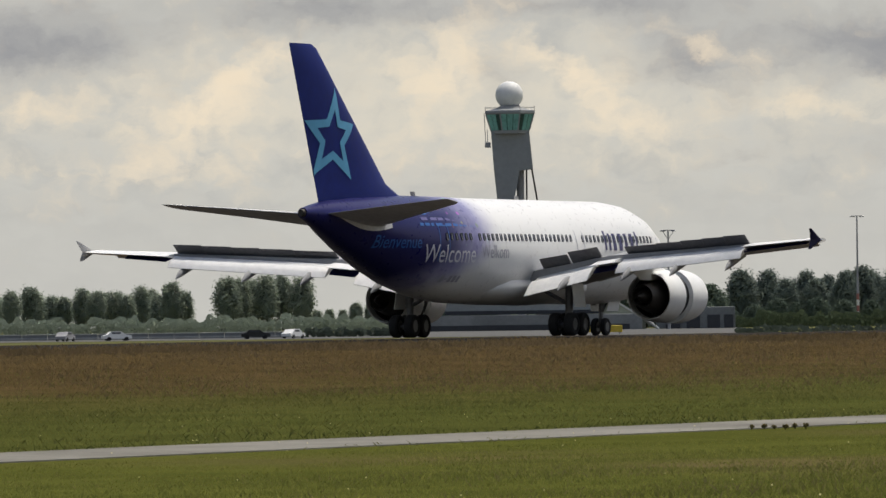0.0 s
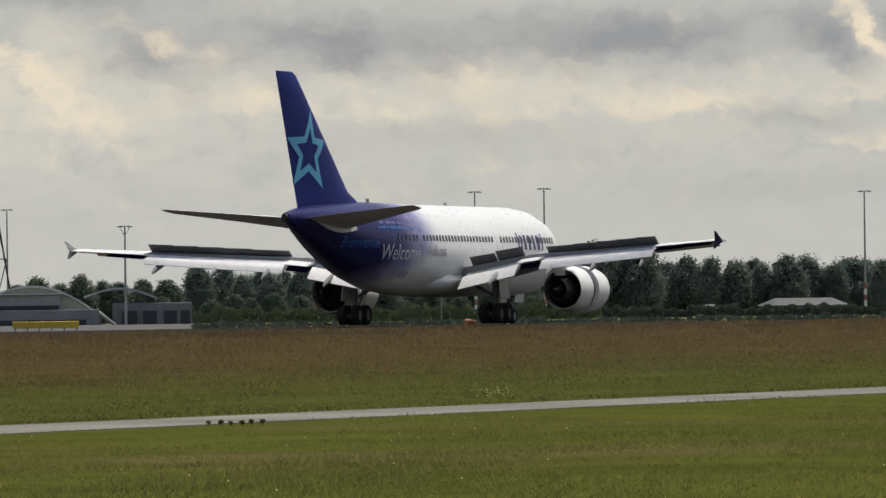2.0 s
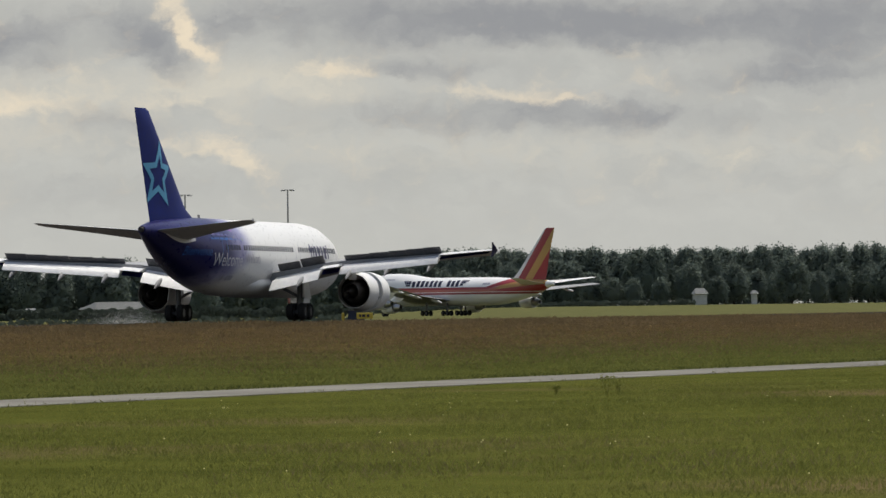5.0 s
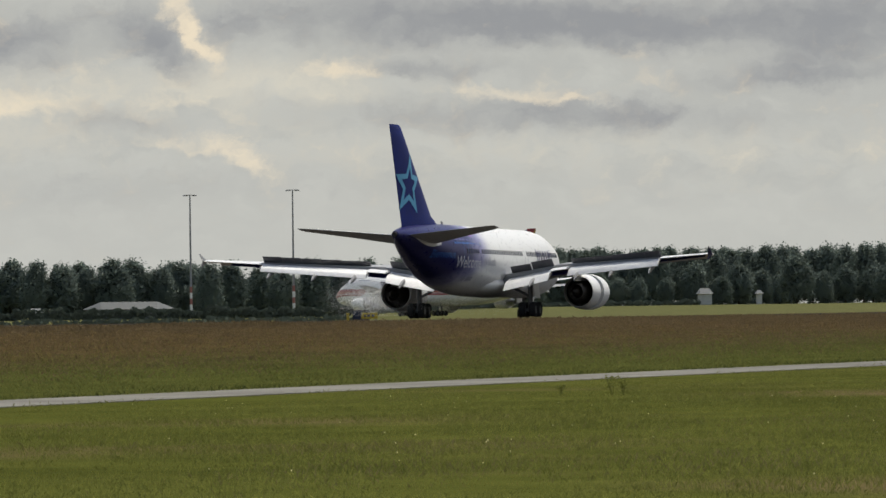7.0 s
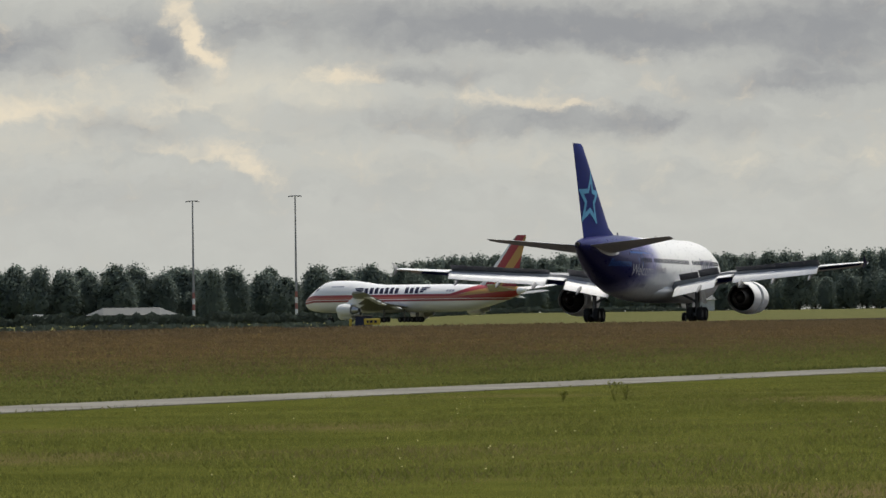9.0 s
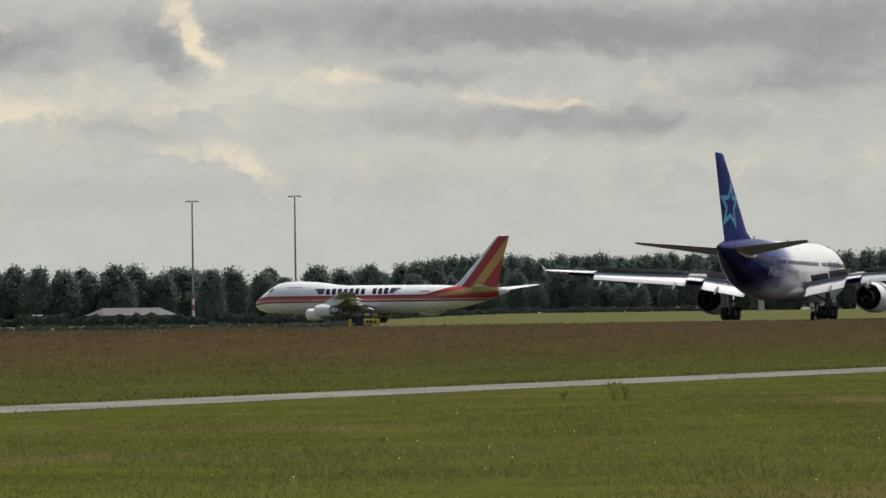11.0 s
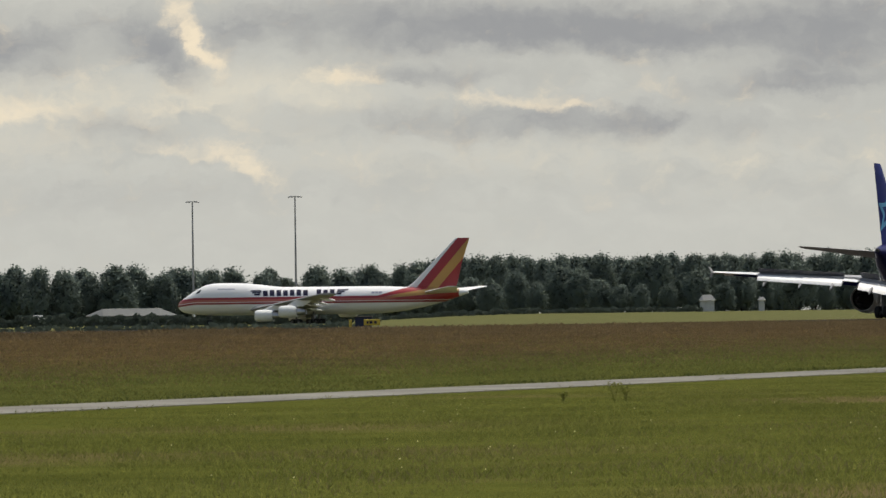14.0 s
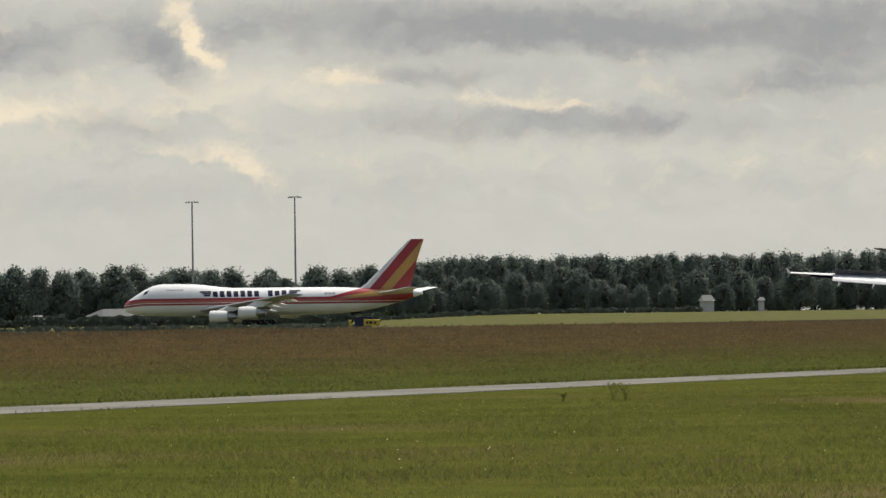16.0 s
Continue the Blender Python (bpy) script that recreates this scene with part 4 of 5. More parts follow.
def build_tower():
    tower = thing("control_tower", "grey concrete control tower with green glass cab and white radar dome", "control tower", m=facing(-6.554, 1950))
    # slab body: wide under the cab, cut away on one side to a slim shaft
    left = [(-1.3, -3.4), (14, -3.25), (27, -2.95), (32, -3.4), (38.2, -4.0), (47.4, -4.6)]
    right = [(-1.3, -0.35), (14, -0.2), (27, 0.1), (30, 0.7), (33, 1.4), (37.8, 2.3), (38.2, 5.6), (47.4, 4.75)]
    bm = bmesh.new()
    outline = [(x, z) for z, x in left] + [(x, z) for z, x in reversed(right)]
    f = [bm.verts.new((x, -2.6, z)) for x, z in outline]
    b = [bm.verts.new((x, 2.6, z)) for x, z in outline]
    bm.faces.new(f), bm.faces.new(b)
    for i in range(len(f)):
        j = (i + 1) % len(f)
        bm.faces.new((f[i], f[j], b[j], b[i]))
    part("shaft", bm, tower_skin_hazed, tower, "grey flared concrete shaft", smooth=20)
    bm = bmesh.new()
    add_tube(bm, (2.3, 1.5, -1.3), (2.5, 1.5, 38.4), 0.95, n=20)
    part("lift_shaft", bm, galvanised, tower)
    # cab: eight sided, wider at the top
    def octo(r, z):
        return [Vector((0.1 + r * math.cos(math.pi / 8 + i * math.pi / 4), r * math.sin(math.pi / 8 + i * math.pi / 4), z)) for i in range(8)]
    bm = bmesh.new()
    add_loft(bm, [octo(5.0, 46.9), octo(5.15, 47.6), octo(5.2, 47.7)])
    part("cab_sill", bm, tower_skin_hazed, tower, smooth=10)
    bm = bmesh.new()
    add_loft(bm, [octo(4.75, 47.65), octo(5.9, 51.65)])
    part("cab_interior", bm, green_glass, tower, smooth=10)
    lo, hi = octo(5.05, 47.7), octo(6.3, 51.6)
    for i in range(8):
        a, b2, c, d = lo[i], lo[(i + 1) % 8], hi[(i + 1) % 8], hi[i]
        for k in range(3):
            bm = bmesh.new()
            p = [a.lerp(b2, (k + 0.06) / 3), a.lerp(b2, (k + 0.94) / 3), d.lerp(c, (k + 0.94) / 3), d.lerp(c, (k + 0.06) / 3)]
            vs = [bm.verts.new(q) for q in p]
            n = (p[1] - p[0]).cross(p[3] - p[0]).normalized() * 0.12
            ws = [bm.verts.new(q - n) for q in p]
            bm.faces.new(vs), bm.faces.new(ws)
            for j in range(4):
                bm.faces.new((vs[j], vs[(j + 1) % 4], ws[(j + 1) % 4], ws[j]))
            part("pane", bm, pale_glass if k == 1 or (i + k) % 3 else green_glass, tower)
        bm = bmesh.new()
        add_tube(bm, a, d, 0.2, 0.2, 6)
        part("mullion", bm, tower_skin_hazed, tower)
    bm = bmesh.new()
    add_loft(bm, [octo(6.35, 51.6), octo(6.6, 51.9), octo(6.5, 52.5), octo(4.2, 53.0), octo(2.6, 53.6), octo(2.4, 54.2)])
    part("cab_roof", bm, tower_skin_hazed, tower, smooth=10)
    bm = bmesh.new()
    pts = octo(6.5, 53.3)
    for i in range(8):
        add_tube(bm, pts[i], pts[(i + 1) % 8], 0.06, n=6)
        add_tube(bm, pts[i] - Vector((0, 0, 0.9)), pts[i] + Vector((0, 0, 0.3)), 0.06, n=6)
    part("roof_rail", bm, galvanised, tower)
    bm = bmesh.new()
    bmesh.ops.create_icosphere(bm, subdivisions=4, radius=3.4, matrix=Matrix.Translation((0, 0, 56.4)))
    part("radar_dome", bm, radome_white, tower, "white spherical radar dome", smooth=80)
    # service gondola on the cab's flank
    bm = bmesh.new()
    add_tube(bm, (-6.2, -1, 52), (-5.9, -1, 44.0), 0.1, n=6)
    add_tube(bm, (-5.5, -1, 48), (-5.4, -1, 43.5), 0.1, n=6)
    add_box(bm, (-5.4, -1, 44.2), (1.4, 1.2, 1.3), bevel=0.1)
    part("gondola", bm, galvanised, tower)
    # open steel stair frame behind the cut-away side
    legs = [((4.0, 38.2), (3.8, -1.2)), ((5.3, 38.2), (11.6, -1.2)), ((7.3, 27.2), (7.2, -1.2))]
    for (x0, z0), (x1, z1) in legs:
        bm = bmesh.new()
        add_tube(bm, (x0, 0, z0), (x1, 0, z1), 0.22, n=8)
        part("stair_leg", bm, dark_metal, tower)
    bm = bmesh.new()
    for x0, z0, x1, z1 in ((0, 27.2, 7.6, 27.2), (0, 15.1, 9.5, 15.1), (0, 6, 10.4, 6), (3.9, 27, 7.2, 21), (7.3, 27, 3.9, 20), (3.9, 20, 7.2, 15.1), (7.2, 21, 3.9, 15.1),
                           (3.9, 15, 7.2, 6), (7.2, 15, 3.9, 6), (7.2, 24, 9, 15.1), (7.2, 6, 9.5, 15)):
        add_tube(bm, (x0, 0, z0), (x1, 0, z1), 0.14, n=6)
    part("stair_braces", bm, dark_metal, tower)
    return tower


def mast(az, d, top, v_head=False, banded=True):
    """A tall floodlight mast on the apron."""
    foot = spread(az, d)
    m = thing("light_mast", "tall grey floodlight mast with red and white base" if banded else "slim grey floodlight mast beside the low building", "light mast", "masts along the apron",
              pose(foot.x, foot.y, foot.z, 0, 0, -az + random.uniform(-20, 20)))
    h = top - foot.z
    bm = bmesh.new()
    add_tube(bm, (0, 0, 0), (0, 0, h - 0.3), 0.34, 0.17, 10)
    part("pole", bm, galvanised, m)
    if banded:
        for k in range(4):
            bm = bmesh.new()
            r = 0.36 - 0.004 * k
            add_tube(bm, (0, 0, 2.2 + k * 1.5), (0, 0, 3.7 + k * 1.5), r, r, 12)
            part("band", bm, faded_red if k % 2 else white_paint, m)
    bm = bmesh.new()
    add_tube(bm, (-1.5, 0, h - 0.3), (1.5, 0, h - 0.3), 0.1, n=6)
    add_tube(bm, (0, -0.9, h - 0.3), (0, 0.9, h - 0.3), 0.1, n=6)
    if v_head:
        add_tube(bm, (0, 0, h - 2.4), (-1.3, 0, h - 0.4), 0.08, n=6), add_tube(bm, (0, 0, h - 2.4), (1.3, 0, h - 0.4), 0.08, n=6)
    part("crossarm", bm, galvanised, m)
    for x, y in ((-1.5, 0), (1.5, 0), (-0.8, 0.2), (0.8, 0.2)):
        bm = bmesh.new()
        add_box(bm, (x, y, h - 0.45), (0.62, 0.4, 0.26), Matrix.Rotation(radians(12 if x > 0 else -12), 3, "Y"), 0.05)
        part("floodlight", bm, galvanised, m)
    return m


def build_terminal():
    house = thing("airport_building", "low grey airport building with curved roofs and long dark windows", "airport building", m=facing(-6.3, 1900, -1.35))

    def px(az):
        return 1900 * math.tan(radians(az + 6.3))
    a, b = px(-7.05), px(-5.62)
    bm = bmesh.new()
    add_box(bm, ((px(-7.35) + b) / 2, 0, 1.9), (b - px(-7.35), 14, 3.8), bevel=0.1)
    part("wall", bm, concrete, house)
    bm = bmesh.new()
    add_box(bm, ((px(-7.3) + b) / 2 - 1, -7.1, 0.75), (b - px(-7.3) - 4, 0.3, 1.3), bevel=0.02)
    part("window_band", bm, window_dark, house)
    bm = bmesh.new()
    add_box(bm, ((a + px(-5.9)) / 2, 0.5, 5.95), (px(-5.9) - a, 11, 2.9), bevel=0.1)
    part("upper_storey", bm, roof_sheet, house)
    bm = bmesh.new()
    add_box(bm, ((a + px(-5.9)) / 2 + 0.2, -5.1, 4.4), (px(-5.9) - a - 0.6, 0.3, 0.9), bevel=0.02)
    part("window_band", bm, window_dark, house)
    bm = bmesh.new()
    add_box(bm, ((a + px(-5.9)) / 2 - 0.3, 0.3, 7.55), (px(-5.9) - a + 2.2, 13, 0.3), bevel=0.05)
    part("roof", bm, roof_sheet, house)

    def vault(x0, x1, z0, z1, rise, y0, y1, name, material, skew=0.0):
        bm = bmesh.new()
        rings = []
        for y in (y0, y1):
            top = []
            for i in range(17):
                k = i / 16
                top.append(Vector((x0 + (x1 - x0) * k, y, z0 + (z1 - z0) * k + rise * math.sin(math.pi * (k ** (1 - skew))))))
            rings.append(top + [p - Vector((0, 0, 0.5)) for p in reversed(top)])
        add_loft(bm, rings)
        part(name, bm, material, house, smooth=40)
    # first arch paler than its twin: its highlight rim is put into the colour
    vault(px(-6.42), px(-5.56), 7.2, 1.4, 5.0, -3.5, 8, "curved_roof", pale_wall, 0.0)
    vault(px(-5.72), px(-5.2), 6.9, 6.6, 2.2, -2, 9, "curved_roof", roof_sheet)
    # pale glazed gable under the big curve
    bm = bmesh.new()
    rings = []
    for y in (-3.0, 7.5):
        pts = []
        for i in range(15):
            k = 0.04 + 0.92 * i / 14
            x = px(-6.42) + (px(-5.56) - px(-6.42)) * k
            pts.append(Vector((x, y, 7.2 - 5.8 * k + 5.0 * math.sin(math.pi * k) - 0.55)))
        rings.append(pts + [Vector((pts[-1].x, y, 0)), Vector((pts[0].x, y, 0))])
    add_loft(bm, rings)
    part("gable", bm, coat("gable_cladding", (0.33, 0.34, 0.26), 0.5, grain=0.4, vary=0.15), house, smooth=20)
    bm = bmesh.new()
    add_tube(bm, (px(-5.62), -4, 3.2), (px(-5.50), -4, 0), 0.35, n=10)
    part("canopy_leg", bm, pale_wall, house)
    # service block with doors
    bm = bmesh.new()
    add_box(bm, ((px(-5.52) + px(-4.95)) / 2, 2, 2.6), (px(-4.95) - px(-5.52), 8, 5.2), bevel=0.1)
    part("service_block", bm, shed_wall, house)
    for a0, w in ((-5.45, 3.5), (-5.3, 3.2), (-5.15, 3.0), (-5.03, 2.2)):
        bm = bmesh.new()
        add_box(bm, (px(a0) + w / 2, -2.1, 1.7), (w, 0.3, 3.2), bevel=0.03)
        part("door", bm, window_dark, house)
    return house


pale_roof = coat("pale_roof", (0.085, 0.092, 0.09), 0.6, grain=0.4, vary=0.12)


def build_shed(az, d, width, wall_h, roof_h, label, white=False):
    foot = spread(az, d)
    shed = thing("farm_shed", label, "shed", "sheds beyond the hedge", pose(foot.x, foot.y, foot.z - 0.1, 0, 0, -az))
    bm = bmesh.new()
    add_box(bm, (0, 0, wall_h / 2), (width, 8, wall_h), bevel=0.05)
    part("wall", bm, pale_wall if white else shed_wall, shed)
    bm = bmesh.new()
    add_loft(bm, [[Vector((x, y, z)) for y, z in ((-4.5, wall_h - 0.1), (0, wall_h - 0.1 + k * roof_h), (4.5, wall_h - 0.1), (0, wall_h - 0.3))]
                  for x, k in ((-width / 2 - 0.4, 0.06), (-width * 0.32, 1), (width * 0.32, 1), (width / 2 + 0.4, 0.06))])
    part("roof", bm, pale_roof if wall_h > 2.5 else shed_wall, shed, smooth=10)
    for k in (-0.3, 0.0, 0.3) if width > 3.9 else ():
        bm = bmesh.new()
        add_box(bm, (k * width, -4.03, wall_h * 0.5), (1.4, 0.1, 1.0), bevel=0.02)
        part("window", bm, window_dark, shed)
    return shed


def build_sign(az, d, w, h, label, marks):
    foot = spread(az, d)
    sign = thing("taxiway_sign", label, "airfield sign", "", pose(foot.x, foot.y, foot.z, 0, 0, -az))
    bm = bmesh.new()
    add_box(bm, (0, 0, 0.22 + h / 2), (w, 0.22, h), bevel=0.03)
    board = part("panel", bm, yellow_sign, sign)
    for i in range(int(w / 0.8) + 1):
        x = -w / 2 + 0.2 + i * (w - 0.4) / max(1, int(w / 0.8))
        bm = bmesh.new()
        add_tube(bm, (x, 0, -0.05), (x, 0, 0.25), 0.05, n=8)
        part("leg", bm, galvanised, sign)
    if marks:
        bm = bmesh.new()
        for x, ln in marks:
            add_box(bm, (x, -0.118, 0.22 + h * 0.5), (ln, 0.012, h * 0.42))
        part("mark_bars", bm, letter_dark, board, "unreadable dark marks")
    return sign


def build_windsock():
    foot = spread(-3.08, 1400)
    sock = thing("windsock", "red and white striped windsock on a thin pole", "windsock", m=pose(foot.x, foot.y, foot.z, 0, 0, 10))
    bm = bmesh.new()
    add_tube(bm, (-1.8, 0, 0), (-1.8, 0, 6.4), 0.08, n=8)
    part("pole", bm, galvanised, sock)
    for k in range(5):
        bm = bmesh.new()
        r0, r1 = 0.5 - 0.06 * k, 0.5 - 0.06 * (k + 1)
        add_tube(bm, (-1.75 + k * 0.74, 0, 5.2 + 0.22 * k), (-1.75 + (k + 1) * 0.74, 0, 5.2 + 0.22 * (k + 1)), r0, r1, 14)
        part("sleeve_stripe", bm, white_paint if k % 2 else red_paint, sock)
    return sock


def build_cabinet(az, d):
    foot = spread(az, d)
    box = thing("equipment_cabinet", "dark blue equipment cabinet beside a yellow sign", "cabinet", m=pose(foot.x, foot.y, foot.z, 0, 0, -az))
    bm = bmesh.new()
    add_box(bm, (0, 0, 0.57), (1.8, 1.0, 1.1), bevel=0.04)
    part("body", bm, coat("cabinet_blue", (0.02, 0.03, 0.06), 0.5, grain=1, vary=0.2), box)
    bm = bmesh.new()
    add_box(bm, (0, 0, 1.16), (1.9, 1.1, 0.1), bevel=0.02)
    part("lid", bm, dark_metal, box)
    bm = bmesh.new()
    add_box(bm, (-1.4, 0, 0.45), (0.3, 0.3, 0.9), bevel=0.05)
    part("marker_post", bm, yellow_sign, box)
    return box


def build_marker(az, d):
    foot = spread(az, d)
    mk = thing("edge_marker", "small orange marker in the grass beside the runway", "marker", "orange markers", pose(foot.x, foot.y, foot.z))
    bm = bmesh.new()
    add_loft(bm, [[Vector((r * math.cos(a), r * math.sin(a), z)) for a in np.linspace(0, 2 * math.pi, 13)[:-1]] for z, r in ((0, 0.38), (0.35, 0.33), (0.45, 0.15))])
    part("cone", bm, orange_paint, mk)
    bm = bmesh.new()
    add_tube(bm, (0, 0, -0.1), (0, 0, 0.05), 0.55, n=14)
    part("base", bm, dark_metal, mk)


def build_car(az, d, material, label, turn=80):
    foot = spread(az, d)
    car = thing("parked_car", label, "car", "cars beyond the runway", pose(foot.x, foot.y, foot.z, 0, 0, turn - az))
    bm = bmesh.new()
    prof = [(-2.2, 0.35), (-2.25, 0.8), (-1.6, 0.95), (-1.0, 1.42), (0.5, 1.45), (1.2, 0.98), (2.1, 0.85), (2.2, 0.35)]
    add_loft(bm, [[Vector((x, y, z)) for x, z in prof] for y in (-0.85, 0.85)])
    body = part("body", bm, material, car, smooth=30)
    bm = bmesh.new()
    add_box(bm, (-0.25, 0, 1.2), (1.5, 1.73, 0.34), bevel=0.05)
    part("side_window", bm, window_dark, body)
    for x in (-1.35, 1.35):
        for y in (-0.8, 0.8):
            bm = bmesh.new()
            add_tube(bm, (x, y - 0.1, 0.32), (x, y + 0.1, 0.32), 0.32, n=16)
            part("wheel", bm, tyre_rubber, car)


def build_barriers():
    """A low wall of separate concrete sections along the far side of the runway."""
    first = None
    for i in range(16):
        az = -10.9 + i * 0.182
        foot = spread(az, 1300)
        m = pose(foot.x, foot.y, foot.z - 0.02, 0, 0, -az)
        if first:
            copy_thing(first, m)
            continue
        first = thing("barrier", "low grey concrete barrier section beyond the runway", "barrier", "barrier sections in a row", m)
        bm = bmesh.new()
        add_loft(bm, [[Vector((x, y, z)) for y, z in ((-0.4, 0), (-0.35, 0.3), (-0.15, 0.5), (-0.1, 0.95), (0.1, 0.95), (0.15, 0.5), (0.35, 0.3), (0.4, 0))] for x in (-2.02, 2.02)])
        part("section", bm, shed_wall, first, smooth=15)
        bm = bmesh.new()
        add_box(bm, (0, 0, 1.0), (4.02, 0.3, 0.12), bevel=0.02)
        part("cap", bm, pale_wall, first, "pale capping")


# ---- trees and hedges ----
def leaf_cloud(rng, lobes, count, size):
    """Small leaf clumps spread over the lobes (centre, radii), as single quads."""
    lobes = [(np.array(c), np.array(r)) for c, r in lobes]
    share = np.array([r.prod() ** 0.67 for c, r in lobes])
    pick = rng.choice(len(lobes), count, p=share / share.sum())
    d = rng.normal(size=(count, 3))
    d /= np.linalg.norm(d, axis=1)[:, None]
    rad = np.minimum(0.62 + 0.34 * np.abs(rng.normal(size=count)), 1.5)
    pts = np.array([lobes[i][0] for i in pick]) + d * rad[:, None] * np.array([lobes[i][1] for i in pick])
    # most leaves lie along the outside of their lobe, some stand out of it
    face = d + rng.normal(0, 0.3, (count, 3)) * np.where(rng.uniform(0, 1, count) < 0.5, 4.0, 1.3)[:, None]
    a = np.cross(face, rng.normal(size=(count, 3)))
    a /= np.linalg.norm(a, axis=1)[:, None]
    b = np.cross(face, a)
    b /= np.linalg.norm(b, axis=1)[:, None]
    s = size * rng.uniform(0.6, 1.4, count)[:, None]
    quads = np.stack([pts - a * s - b * s * 0.2, pts + b * s * 0.75, pts + a * s + b * s * 0.15, pts - b * s * 0.6], 1).reshape(-1, 3)
    return quads


def quad_mesh(name, verts, material, heart=None, side=(0, -1, 0.2), lie=(0, 0, 1)):
    """Loose quads. Their shading leans outwards from the heart or along lie, as a mass of leaves does; with neither they shade as they stand."""
    n = len(verts) // 4
    rng = np.random.default_rng(n)
    q = verts.reshape(n, 4, 3)
    flat = np.cross(q[:, 2] - q[:, 0], q[:, 3] - q[:, 1])
    out = np.tile(np.array(side, float), (n, 1)) if heart is None else q.mean(1) - np.array(heart)
    back = (flat * out).sum(1) < 0
    q = np.where(back[:, None, None], q[:, ::-1], q)
    verts = q.reshape(-1, 3)
    me = bpy.data.meshes.new(name)
    me.from_pydata(verts.tolist(), [], np.arange(n * 4).reshape(n, 4).tolist())
    me.materials.append(material)
    if heart is None and lie is None:
        return me
    if heart is None:
        nor = np.tile(np.array(lie, float), (n, 1)) + rng.normal(0, 0.2, (n, 3))
    else:
        nor = verts.reshape(n, 4, 3).mean(1) - np.array(heart)
        nor /= np.linalg.norm(nor, axis=1)[:, None] + 1e-6
        nor *= np.array((1, 1, 0.02))
        nor += rng.normal(0, 0.1, (n, 3))
    nor /= np.linalg.norm(nor, axis=1)[:, None]
    me.polygons.foreach_set("use_smooth", np.ones(n, dtype=bool))
    me.normals_split_custom_set_from_vertices(np.repeat(nor, 4, 0).tolist())
    return me


def make_tree(seed, h, w, shape, leaf, count, size, label):
    rng = np.random.default_rng(seed)
    tree = thing("tree", label, "tree", "trees of the windbreak")
    bm = bmesh.new()
    lean = rng.uniform(-0.3, 0.3, 2)
    add_tube(bm, (0, 0, -0.3), (lean[0], lean[1], h * 0.45), h * 0.018 + 0.08, h * 0.012, 8)
    add_tube(bm, (lean[0], lean[1], h * 0.45), (lean[0] * 2, lean[1] * 2, h * 0.88), h * 0.012, 0.04, 6)
    lobes = []
    k = 17
    for i in range(k):
        t = (i + 0.5) / k
        ang = i * 2.4 + rng.uniform(-0.5, 0.5)
        if shape == "round":
            zz, out = h * (0.16 + 0.70 * t), w * 0.30 * math.sin(math.pi * (0.18 + 0.72 * t))
            r = w * rng.uniform(0.17, 0.29) * (1.0 - 0.25 * t)
        else:
            zz, out = h * ((0.30 if w < 8 else 0.14) + (0.62 if w < 8 else 0.75) * t), w * 0.16
            r = w * rng.uniform(0.22, 0.34) * math.sin(math.pi * (0.25 + 0.62 * t))
        c = (out * math.cos(ang), out * math.sin(ang), zz)
        lobes.append((c, (r, r, r * (1.35 if shape == "round" else 1.9))))
        add_tube(bm, (lean[0], lean[1], zz - h * 0.14), c, h * 0.006, 0.03, 5)
    lobes.append(((0, 0, h * 0.9), (w * 0.16, w * 0.16, h * 0.1)))
    part("trunk", bm, bark, tree)
    ob = new("crown", quad_mesh("crown", leaf_cloud(rng, lobes, count, size), leaf, (0, 0, h * 0.35)))
    ob.parent = tree
    return tree


